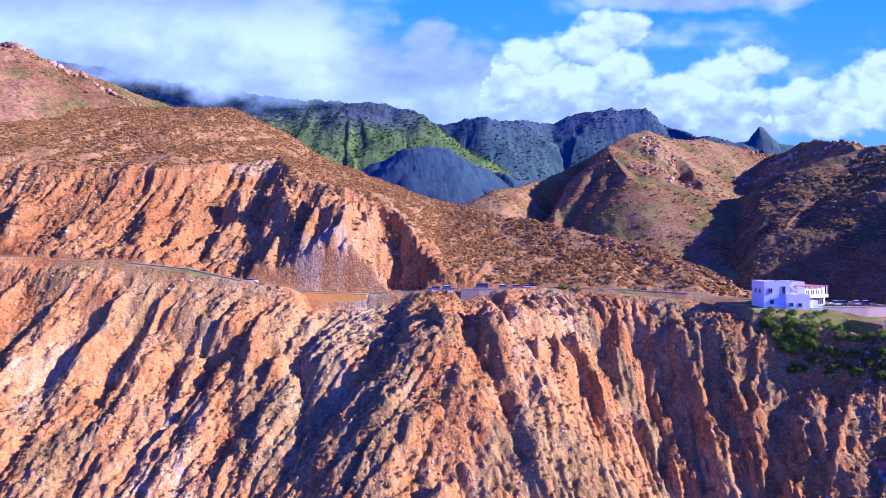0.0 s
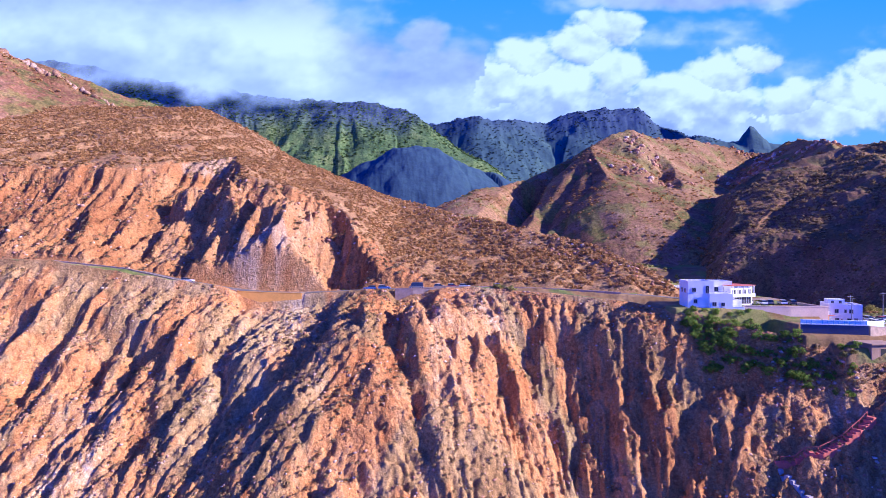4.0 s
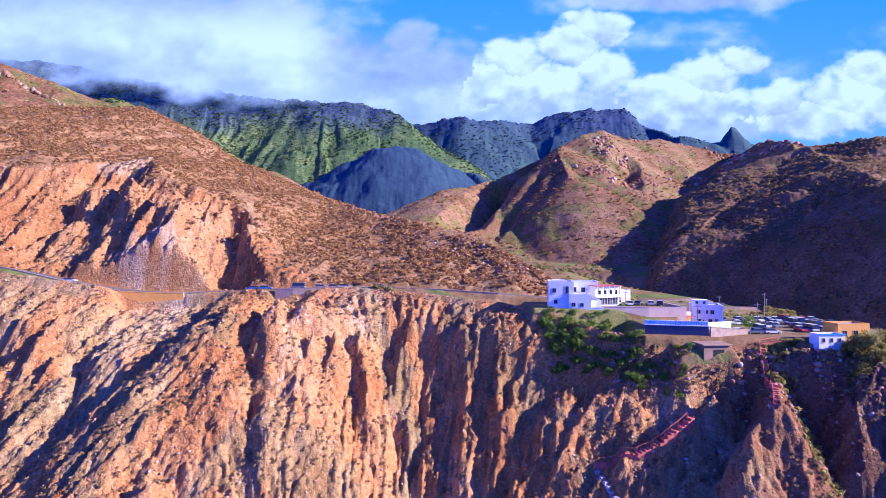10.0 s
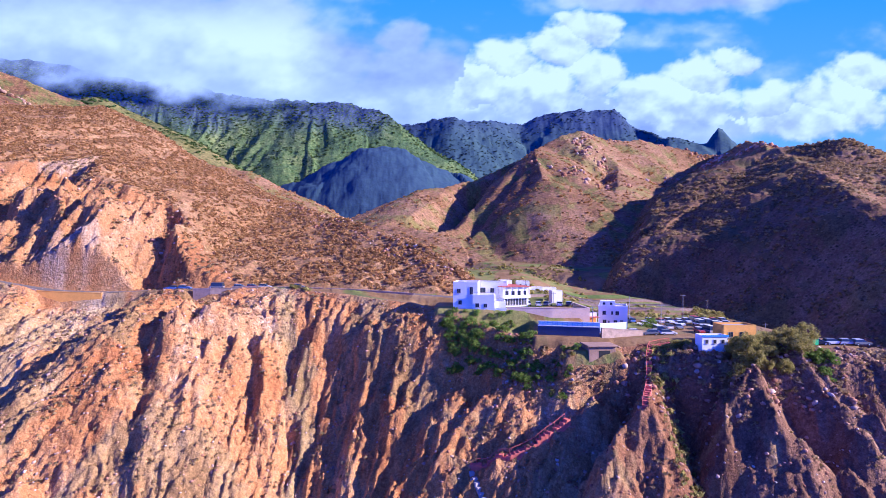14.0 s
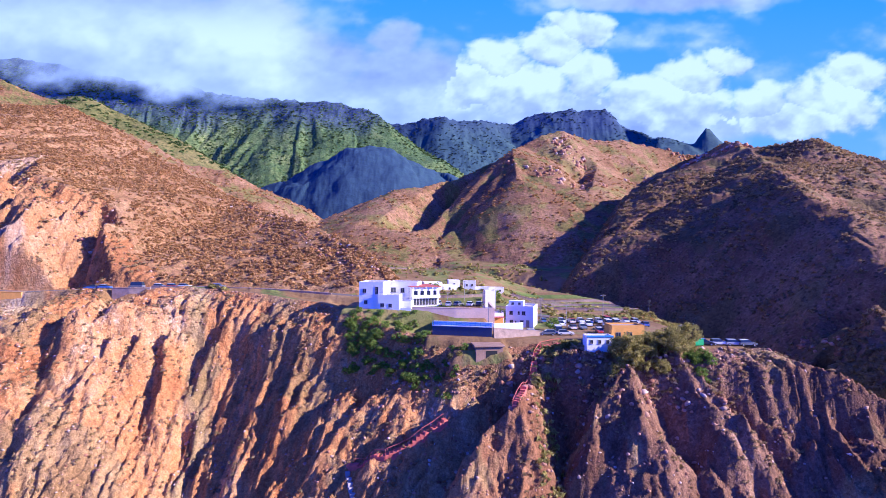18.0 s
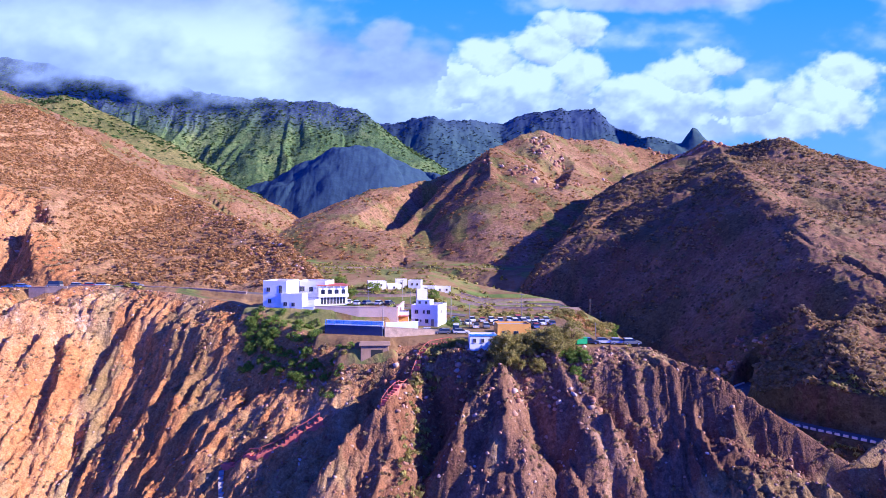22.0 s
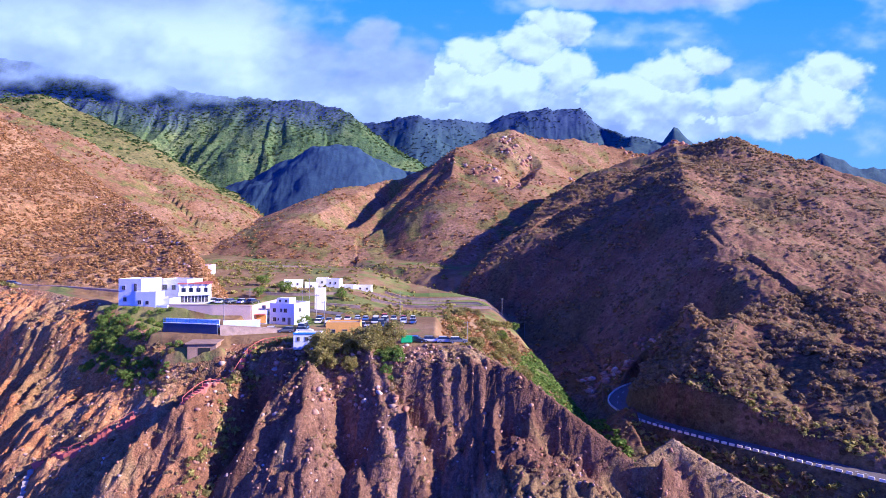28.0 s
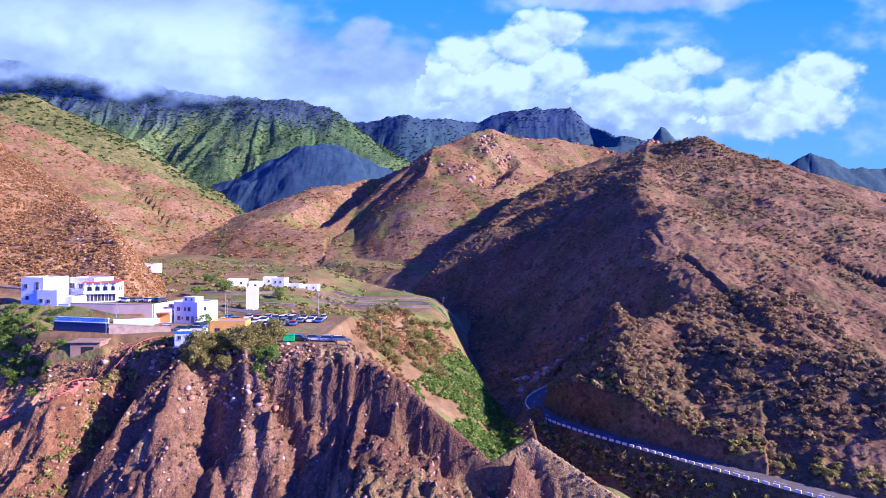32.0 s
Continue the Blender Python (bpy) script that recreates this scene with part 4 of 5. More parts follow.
M_POLE = plain("grey_pole", (0.30, 0.28, 0.26), 0.8, var=0.2)
M_TYRE = plain("tyre_rubber", (0.02, 0.02, 0.02), 0.9)
M_STEEL = plain("galvanised", (0.5, 0.5, 0.52), 0.45, metal=0.8)
M_BARK = plain("bark", (0.16, 0.10, 0.06), 0.95, var=0.3, scale=3, bump=0.6)


def by_island(name, stops, rough=0.9, by="island", leafy=False):
    """Colours that differ from clump to clump, or from car to car."""
    m, n, l, b = mat(name, rough)
    b.inputs["Specular IOR Level"].default_value = 0.5 if by == "object" else 0.15
    src = n.new("ShaderNodeObjectInfo") if by == "object" else n.new("ShaderNodeNewGeometry")
    r = ramp_of(n, stops)
    l.new(src.outputs["Random" if by == "object" else "Random Per Island"], r.inputs[0])
    if by == "object":
        r.color_ramp.interpolation = "CONSTANT"
        l.new(r.outputs[0], b.inputs["Base Color"])
        return m
    pos, tx = n.new("ShaderNodeNewGeometry"), n.new("ShaderNodeTexNoise")
    tx.inputs["Scale"].default_value = 0.9
    tx.inputs["Detail"].default_value = 5
    l.new(pos.outputs["Position"], tx.inputs["Vector"])
    mr = n.new("ShaderNodeMapRange")
    mr.inputs[1].default_value, mr.inputs[2].default_value, mr.inputs[3].default_value, mr.inputs[4].default_value = 0.3, 0.7, 0.6, 1.35
    l.new(tx.outputs[0], mr.inputs[0])
    sc = n.new("ShaderNodeVectorMath")
    sc.operation = "SCALE"
    l.new(r.outputs[0], sc.inputs[0])
    l.new(mr.outputs[0], sc.inputs["Scale"])
    l.new(sc.outputs[0], b.inputs["Base Color"])
    if leafy:
        tr, mx = n.new("ShaderNodeBsdfTranslucent"), n.new("ShaderNodeMixShader")
        mx.inputs[0].default_value = 0.42
        l.new(sc.outputs[0], tr.inputs["Color"])
        l.new(b.outputs[0], mx.inputs[1])
        l.new(tr.outputs[0], mx.inputs[2])
        l.new(mx.outputs[0], n["Material Output"].inputs["Surface"])
    return m


M_PAINT = by_island("car_paint", [(0.0, (0.78, 0.78, 0.78)), (0.5, (0.48, 0.49, 0.51)), (0.64, (0.06, 0.06, 0.07)), (0.72, (0.08, 0.16, 0.42)), (0.82, (0.45, 0.05, 0.04)), (0.88, (0.18, 0.19, 0.2))], 0.3, "object")
M_BUSH_DRY = by_island("dry_bush", [(0.0, (0.26, 0.145, 0.04)), (0.4, (0.42, 0.24, 0.07)), (0.75, (0.53, 0.31, 0.095)), (1.0, (0.58, 0.38, 0.16))], leafy=True)
M_BUSH_PALE = by_island("pale_bush", [(0.0, (0.28, 0.20, 0.08)), (0.5, (0.42, 0.30, 0.14)), (1.0, (0.36, 0.26, 0.08))], leafy=True)
M_LEAF = by_island("leaf_green", [(0.0, (0.11, 0.19, 0.02)), (0.5, (0.22, 0.32, 0.035)), (1.0, (0.35, 0.41, 0.06))], leafy=True)
M_LEAF_OLIVE = by_island("leaf_olive", [(0.0, (0.17, 0.16, 0.03)), (0.5, (0.38, 0.34, 0.07)), (1.0, (0.52, 0.45, 0.12))], leafy=True)
M_ROCK_BITS = by_island("loose_rock", [(0.0, (0.22, 0.10, 0.05)), (0.4, (0.42, 0.22, 0.12)), (0.8, (0.47, 0.31, 0.20)), (1.0, (0.58, 0.47, 0.36))])
M_CRAG = by_island("crag_rock", [(0.0, (0.16, 0.08, 0.04)), (0.5, (0.30, 0.18, 0.10)), (1.0, (0.44, 0.31, 0.21))])
# crowns darkened and blued to carry the far ridge's shade and haze
M_FOREST_HAZE = by_island("hazed_forest_crowns", [(0.0, (0.02, 0.034, 0.034)), (0.5, (0.04, 0.066, 0.062)), (1.0, (0.07, 0.10, 0.085))])
M_FOREST = by_island("forest_crowns", [(0.0, (0.03, 0.06, 0.014)), (0.5, (0.07, 0.12, 0.022)), (1.0, (0.14, 0.18, 0.035))])


def ico(sub):
    bm = bmesh.new()
    bmesh.ops.create_icosphere(bm, subdivisions=sub, radius=1)
    v = np.array([q.co for q in bm.verts])
    f = np.array([[q.index for q in g.verts] for g in bm.faces])
    bm.free()
    return v, f


rng = np.random.default_rng(7)
ICO1 = ico(1)


def tuft(n=22, seed=3):
    """A bush of small blades that stand out from a rounded heart."""
    g = np.random.default_rng(seed)
    d = g.normal(0, 1, (n, 3))
    d[:, 2] = np.abs(d[:, 2]) * 0.9 - 0.15
    d /= np.linalg.norm(d, axis=1)[:, None]
    c = d * g.uniform(0.45, 0.85, (n, 1))
    a = np.cross(d, g.normal(0, 1, (n, 3)))
    a /= np.linalg.norm(a, axis=1)[:, None]
    b = np.cross(d, a) * 0.75 + d * g.uniform(-0.5, 0.9, (n, 1))
    s = g.uniform(0.34, 0.6, (n, 1))
    v = np.stack([c - a * s - b * s * 0.5, c + a * s - b * s * 0.5, c + b * s], 1).reshape(-1, 3)
    return v, np.arange(3 * n).reshape(-1, 3)


TUFTS = [tuft(22, k) for k in (3, 4, 5)]


def strew(name, xs, ys, zs, size, flat, jag, material, label, category, stones=False):
    """Many small bushes or stones, uneven and turned at random, joined in one mesh of kind stuff."""
    vs, fs, base = [], [], 0
    pick = rng.integers(0, 3, len(xs))
    for kind in range(3):
        sel = pick == kind
        tv, tf = ICO1 if stones else TUFTS[kind]
        n, k = int(sel.sum()), len(tv)
        v = np.repeat(tv[None], n, 0) * (1 + rng.uniform(-jag, jag, (n, k, 1)))
        q = rng.normal(0, 1, (n, 4))
        if not stones:
            q[:, 1:3] *= 0.06
        q /= np.linalg.norm(q, axis=1)[:, None]
        w, x, y, z = (c[:, None, None] for c in q.T)
        sc = np.stack([rng.uniform(0.5, 1.3, n) if stones else rng.uniform(0.8, 1.25, n) for _ in range(3)], 1)
        v = v * sc[:, None, :]
        u = np.concatenate([np.broadcast_to(c, (n, 1, 1)) for c in (x, y, z)], 2)
        v = v + 2 * np.cross(u, np.cross(u, v) + w * v)
        v = v * (size[sel][:, None, None] * np.array([1, 1, flat]))
        v = v + np.stack([xs[sel], ys[sel], zs[sel]], 1)[:, None, :]
        vs.append(v.reshape(-1, 3))
        fs.append((tf[None] + (np.arange(n) * k)[:, None, None]).reshape(-1, 3) + base)
        base += n * k
    co, f = np.concatenate(vs), np.concatenate(fs)
    me = bpy.data.meshes.new(name)
    me.vertices.add(len(co))
    me.vertices.foreach_set("co", co.astype(np.float32).ravel())
    me.loops.add(len(f) * 3)
    me.loops.foreach_set("vertex_index", f.astype(np.int32).ravel())
    me.polygons.add(len(f))
    me.polygons.foreach_set("loop_start", np.arange(len(f), dtype=np.int32) * 3)
    me.update(calc_edges=True)
    me.materials.append(material)
    return tagged(new(name, me), label, category, "", "stuff")

# ---- roads ----
def resample(way, gap):
    pts = [Vector(p) for p in way]
    # rounded corners by two passes of corner cutting
    for _ in range(2):
        q = [pts[0]]
        for a, b in zip(pts, pts[1:]):
            q += [a.lerp(b, 0.25), a.lerp(b, 0.75)]
        pts = q + [pts[-1]]
    out, left = [pts[0]], gap
    for a, b in zip(pts, pts[1:]):
        n, at = (b - a).length, 0.0
        while at + left <= n:
            at += left
            out.append(a.lerp(b, at / n))
            left = gap
        left -= n - at
    return out


def across(pts, k):
    a, b = pts[max(k - 1, 0)], pts[min(k + 1, len(pts) - 1)]
    d = (b - a)
    d.z = 0
    d.normalize()
    return Vector((d.y, -d.x, 0)), d


def road(name, way, half, lift, material, label):
    pts = resample(way, 2.0)
    bm = bmesh.new()
    prof = ((-half, -0.9), (-half, 0.0), (0, 0.05), (half, 0.0), (half, -0.9))
    rows = []
    for k, p in enumerate(pts):
        s, _ = across(pts, k)
        rows.append([bm.verts.new(p + s * o + Vector((0, 0, lift + h))) for o, h in prof])
    for r0, r1 in zip(rows, rows[1:]):
        for i in range(len(prof) - 1):
            bm.faces.new((r0[i], r0[i + 1], r1[i + 1], r1[i]))
    bmesh.ops.recalc_face_normals(bm, faces=bm.faces[:])
    me = bpy.data.meshes.new(name)
    bm.to_mesh(me)
    bm.free()
    me.materials.append(material)
    return pts, tagged(new(name, me), label, "road", "", "structure")


WEST, road_w = road("road_west", ROAD_WEST, 2.9, 0.12, M_ASPHALT, "grey asphalt coast road cut into the cliff")
EAST, road_e = road("road_east", ROAD_EAST, 2.8, 0.12, M_ASPHALT, "narrow asphalt road winding down the headland")
for pts, ob in ((WEST, road_w), (EAST, road_e)):
    bm = bmesh.new()
    for k in range(2, len(pts) - 3, 4):
        s, d = across(pts, k)
        p = pts[k] + Vector((0, 0, 0.19))
        vs = [bm.verts.new(p + s * a + d * b) for a, b in ((-0.07, -1.2), (0.07, -1.2), (0.07, 1.2), (-0.07, 1.2))]
        bm.faces.new(vs)
    part("centre_line", bm, M_LINE, ob)

# white guard blocks on the seaward edge of the lower road
bm = boxes((-0.62, 0.62, -0.2, 0.2, 0, 0.62), bevel=0.06)
block = part("guard_block", bm, M_CREAM, None)
tagged(block, "whitewashed concrete guard block beside the road", "guard block", "guard blocks along the lower road")
first = True
G = resample(ROAD_EAST, 1.9)
for k in range(2, len(G) - 1):
    s, d = across(G, k)
    p = G[k] + s * 2.75
    m = Matrix.Translation((p.x, p.y, p.z + 0.1)) @ Euler((0, 0, math.atan2(d.y, d.x))).to_matrix().to_4x4()
    if first:
        block.matrix_basis, first = m, False
    else:
        copy_thing(block, m)


def wall(name, pts, thick, material, label, cap=None, cat="wall"):
    """A wall along points (x, y, bottom, top), with a coping."""
    th = empty(name, Matrix.Translation((pts[0][0], pts[0][1], pts[0][2])), label, cat)
    o = Vector((pts[0][0], pts[0][1], pts[0][2]))
    for which in ("body", "coping"):
        bm = bmesh.new()
        for (x0, y0, b0, t0), (x1, y1, b1, t1) in zip(pts, pts[1:]):
            d = Vector((x1 - x0, y1 - y0, 0)).normalized()
            h = thick / 2 + (0.08 if which == "coping" else 0)
            s = Vector((d.y, -d.x, 0)) * h
            e = d * (0.05 if which == "coping" else 0)
            lo0, lo1, hi0, hi1 = (b0, b1, t0, t1) if which == "body" else (t0, t1, t0 + 0.16, t1 + 0.16)
            q = []
            for (px, py, lo, hi, ee) in ((x0, y0, lo0, hi0, -e), (x1, y1, lo1, hi1, e)):
                for sg in (-1, 1):
                    for z in (lo, hi):
                        q.append(bm.verts.new(Vector((px, py, z)) + s * sg + ee - o))
            for f in ((0, 1, 3, 2), (4, 6, 7, 5), (0, 4, 5, 1), (2, 3, 7, 6), (1, 5, 7, 3), (0, 2, 6, 4)):
                bm.faces.new([q[i] for i in f])
        bmesh.ops.recalc_face_normals(bm, faces=bm.faces[:])
        part(which, bm, material if which == "body" else (cap or material), th)
    return th


wall("retaining_wall", ((-48, 192.3, 40.5, 45.3), (-36, 192.2, 40, 44.8), (-26, 192.1, 40, 44.6)), 0.5, M_YELLOW, "long ochre-painted retaining wall below the coast road")
wall("retaining_wall", ((6, 189.6, 41.5, 46.4), (12, 189.0, 41.5, 46.5), (19, 189.1, 41.5, 46.6)), 0.6, M_STONE, "pinkish masonry retaining wall under the lay-by")
wall("parapet", ((-114, 196.4, 53.0, 55.7), (-88, 195.0, 50.0, 53.1), (-70, 193.4, 46.2, 49.3), (-48.4, 192.4, 42.8, 45.6)), 0.4, M_STONE, "low rough stone parapet along the coast road")
wall("parapet", ((19, 189.6, 44, 47.1), (40, 189.3, 44.2, 47.1), (60, 187.9, 44, 46.5), (80, 184.4, 43, 45.5)), 0.4, M_STONE, "low rough brown parapet along the coast road")

# ---- houses ----
def window(parent, m, w, h):
    """A window in a wall that looks along -y: frame, pane and sill, set a little proud of the render."""
    f = part("window", boxes((-w / 2, -w / 2 + 0.07, -0.05, 0.05, 0, h), (w / 2 - 0.07, w / 2, -0.05, 0.05, 0, h), (-w / 2 + 0.07, w / 2 - 0.07, -0.05, 0.05, 0, 0.07), (-w / 2 + 0.07, w / 2 - 0.07, -0.05, 0.05, h - 0.07, h), (-0.03, 0.03, -0.04, 0.04, 0.07, h - 0.07)), M_FRAME, parent)
    f.matrix_basis = m
    part("pane", boxes((-w / 2 + 0.07, w / 2 - 0.07, -0.015, 0.015, 0.07, h - 0.07)), M_GLASS, f)
    part("sill", boxes((-w / 2 - 0.1, w / 2 + 0.1, -0.12, 0.04, -0.08, -0.004)), M_CONC, f)
    return f


def block_walls(w, d, h, parapet=0.45):
    """A flat-roofed block with a parapet round its roof; its front lies at y = 0."""
    t = 0.25
    return boxes((0, w, 0, d, -1.2, h), (0, w, 0, t, h, h + parapet), (0, w, d - t, d, h, h + parapet), (0, t, t, d - t, h, h + parapet), (w - t, w, t, d - t, h, h + parapet))


def house(x, y, z, w, d, h, turn, label, front=(), right=(), left=(), door=None, material=None, extra=(), name="house"):
    """front, right and left: windows as (along the wall, height, width, height of the window)."""
    th = empty(name, pose(x, y, z, 0, 0, turn), label, "house")
    part("wall", block_walls(w, d, h), material or M_WHITE, th)
    part("roof", boxes((0.26, w - 0.26, 0.26, d - 0.26, h + 0.004, h + 0.06)), M_CONC, th)
    for a, b, ww, hh in front:
        window(th, pose(a, -0.03, b), ww, hh)
    for a, b, ww, hh in right:
        window(th, pose(w + 0.03, a, b, 0, 0, 90), ww, hh)
    for a, b, ww, hh in left:
        window(th, pose(-0.03, a, b, 0, 0, -90), ww, hh)
    if door:
        part("door", boxes((door - 0.45, door + 0.45, -0.06, 0.02, 0, 2.05)), M_FRAME, th, "dark wooden door")
    for nm, spec, mt in extra:
        part(nm, boxes(*spec), mt, th)
    return th


# the large white house at the edge: two blocks and a galleried wing
house(92.3, 162, 42.6, 7.0, 9.0, 7.6, -8, "white two-storey flat-roofed house block above the cliff", front=((1.6, 4.9, 1.1, 1.2), (5.2, 4.6, 0.9, 2.1), (2.0, 1.7, 1.0, 1.1)), left=((3, 4.6, 1.1, 1.2), (6, 4.6, 1.1, 1.2)))
house(97.8, 160.6, 42.4, 6.2, 4.0, 4.3, -8, "low white annex with a roof terrace before the house", front=((1.3, 1.2, 1.1, 1.1), (3.6, 1.2, 1.0, 1.0)),
      extra=(("railing", ((0.1, 6.1, 0.1, 0.15, 5.3, 5.36), (0.1, 0.15, 0.1, 3.8, 5.3, 5.36)), M_STEEL),))
house(99.6, 170.5, 42.8, 9.0, 8.0, 6.9, -8, "white upper house block set back behind the terrace", front=((1.8, 4.2, 1.6, 1.5), (4.6, 4.2, 1.2, 1.4), (7.2, 4.2, 1.2, 1.4)))
wing = house(107.1, 167, 43.0, 8.4, 9.5, 5.4, 20, "white two-storey galleried wing with a red-tiled eave", front=tuple((0.9 + 0.93 * i, 0.5, 0.72, 1.9) for i in range(8)) + ((1.2, 3.2, 1.2, 1.5), (3.2, 3.2, 1.2, 1.5), (5.2, 3.2, 1.2, 1.5), (7.2, 3.2, 1.0, 1.5)), right=((2.5, 3.2, 1.1, 1.3), (6, 3.2, 1.1, 1.3)))
part("eave", boxes((-0.4, 8.8, -0.9, 9.9, 5.87, 6.03)), M_REDROOF, wing, "red-tiled roof edge")
for i in range(5):
    part("column", boxes((0.1 + 2.0 * i, 0.3 + 2.0 * i, -0.85, -0.65, 2.72, 5.86)), M_WHITE, wing)
part("balcony", boxes((-0.2, 8.6, -0.95, -0.004, 2.55, 2.7), (-0.2, 8.6, -0.95, -0.85, 2.7, 3.5)), M_WHITE, wing)
house(101.6, 161.5, 41.8, 5.6, 6.0, 3.0, -4, "white lower store with a blank terrace wall", front=((1.2, 0.9, 0.9, 1.2),))
# the small block by the car park
small = house(134.4, 164.0, 37.8, 8.0, 8.6, 5.6, -17, "plain white three-window house beside the car park", front=((1.6, 3.5, 1.0, 1.1), (3.8, 3.6, 0.55, 0.95), (5.2, 3.5, 1.0, 1.1), (1.7, 0.9, 1.0, 1.1), (2.9, 1.2, 0.4, 0.6), (4.7, 0.9, 1.0, 1.1)), right=((3, 3.5, 1.0, 1.1),), door=6.4)
part("roof_hut", boxes((0.4, 4.6, 3.0, 6.5, 5.67, 7.2)), M_WHITE, small)
window(small, pose(1.5, 2.96, 6.1), 0.7, 0.7)
window(small, pose(3.5, 2.96, 6.1), 0.7, 0.7)
house(127.4, 163, 37.8, 6.4, 4.0, 3.6, 4, "low white bar with an ochre front beside the house", front=((1.0, 0.9, 0.9, 1.2),), extra=(("fascia", ((0.2, 6.2, -0.14, -0.01, 0.3, 2.6),), M_YELLOW), ("awning", ((0.0, 6.4, -2.4, -0.15, 2.9, 3.0),), M_REDROOF)))
# white tower and the upper village
house(133.4, 227, 35.5, 4.2, 4.2, 7.6, 8, "slim white water tower with pale blue sides", name="water_tower")
house(107.5, 276, 39.0, 9.0, 7.0, 4.4, 12, "white flat-roofed house in the valley", front=((2, 2.4, 0.9, 1.0), (6.5, 2.4, 0.9, 1.0)))
house(117.0, 279, 39.0, 6.5, 6.0, 3.0, 12, "low white house in the valley", front=((3, 1.2, 0.9, 1.0),))
house(126.6, 284, 37.8, 6.4, 7.0, 5.8, -4, "tall white house with a rooftop room in the valley", front=((2, 3.8, 0.9, 1.0), (4.6, 3.8, 0.9, 1.0), (3.2, 1.0, 0.9, 1.0)))
house(133.0, 286, 37.6, 7.0, 6.5, 2.9, -4, "low white house beside the tall one", front=((2, 1.2, 0.9, 1.0), (5, 1.2, 0.9, 1.0)))
house(119.5, 293, 39.0, 6.0, 6.0, 4.6, 6, "white house behind its neighbours", front=((3, 2.4, 0.9, 1.0),))
house(140.5, 291, 37.2, 7.5, 6.5, 2.8, 0, "long low white house at the end of the row", front=((2, 1.2, 0.9, 1.0), (5.5, 1.2, 0.9, 1.0)))
cot = house(59, 288, ground_at(63, 290), 8.6, 6.0, 3.1, 6, "small white cottage with a pink roof on the slope", front=((2, 1.1, 1.0, 1.1), (4.8, 1.1, 1.0, 1.1)))
part("roof_tiles", boxes((3.0, 6.6, -0.2, 5.2, 3.36, 3.5)), M_REDROOF, cot)
# kiosk and cabin at the cliff edge
house(149.6, 131.8, 37.5, 6.2, 3.4, 2.2, 2, "low white cabin with blue trim at the cliff edge", front=((1.1, 0.8, 0.7, 0.9), (3.0, 0.8, 0.7, 0.9), (4.9, 0.8, 0.7, 0.9)), extra=(("fascia", ((-0.1, 6.3, -0.16, -0.02, 2.35, 2.75),), M_BLUE_P),), name="cabin")
house(156.4, 135.2, 38.2, 8.0, 5.0, 3.5, 4, "ochre-yellow flat-roofed bar by the trees", front=((1.6, 1.0, 1.2, 1.3), (4.4, 1.0, 1.2, 1.3)), material=M_YELLOW, name="bar")

# ---- walls of the terraces ----
wall("retaining_wall", ((107.5, 160.2, 39.5, 43.6), (120, 159.4, 39.5, 43.5), (130.6, 159.4, 37.3, 43.4)), 0.4, M_PEACH, "peach-coloured retaining wall below the forecourt")
wall("retaining_wall", ((130.6, 159.8, 37.3, 43.4), (131.0, 182, 37.3, 43.0)), 0.4, M_PEACH, "peach-coloured side wall of the forecourt")
wall("retaining_wall", ((100, 160.5, 38.5, 43.2), (107.3, 159.9, 38.5, 43.3)), 0.45, M_WHITE, "whitewashed terrace wall")
wall("terrace_wall", ((113.6, 144.6, 34.5, 40.6), (128.4, 141.4, 34.5, 40.6)), 0.45, M_WALL_SHADE, "tall terrace wall coloured dark blue for its shade, below a railing", M_WHITE)
wall("terrace_wall", ((128.9, 141.6, 35, 40.4), (143.5, 148.6, 35.5, 38.6)), 0.45, M_STONE, "pale sunlit terrace wall beside the car park")
fence = empty("railing", Matrix.Translation((113.6, 144.6, 40.76)), "blue-painted railing along the terrace wall", "railing")
for i in range(13):
    part("post", boxes((1.2 * i - 0.04, 1.2 * i + 0.04, -0.262 * i - 0.04, -0.262 * i + 0.04, 0, 1.05)), M_BLUE_P, fence)
for h in (0.35, 0.7, 1.02):
    bm = bmesh.new()
    tube(bm, (0, 0, h), (14.5, -3.15, h), 0.035, seg=6)
    part("rail", bm, M_BLUE_P, fence)
wall("parapet", ((113.9, 145.2, 39.8, 41.6), (128.6, 142.1, 39.8, 41.6)), 0.22, M_PALE, "pale blue parapet wall behind the terrace railing", M_WHITE)
wall("parapet", ((129.0, 143.4, 39.0, 41.2), (137.0, 147.4, 39.0, 41.0)), 0.22, M_PALE, "pale blue parapet wall of the bar terrace", M_WHITE)
bunk = empty("bunker", pose(124.0, 134.5, 33.0, 0, 0, 6), "square concrete bunker on the cliff below the terrace", "bunker")
part("body", boxes((0, 6.6, 0, 5, -1.5, 3.9), bevel=0.08), M_EARTHEN, bunk)
part("slab", boxes((-0.4, 7.0, -0.5, 5.2, 3.91, 4.25), bevel=0.06), M_EARTHEN, bunk)
# black sheet on the solid front, standing for an opening's dark inside
part("opening", boxes((2.4, 5.2, -0.02, 0.02, 1.0, 3.0)), M_TYRE, bunk, "black panel for the dark inside of an opening")

def terrace(x0, y0, x1, y1, h=1.1):
    pts = []
    for k in range(9):
        t = k / 8
        px, py = x0 + (x1 - x0) * t, y0 + (y1 - y0) * t + 1.6 * math.sin(5 * t + x0)
        g = ground_at(px, py)
        pts.append((px, py, g - 0.8, g + h))
    wall("field_wall", pts, 0.6, M_STONE, "low dry-stone wall between green plots", None, "field wall")


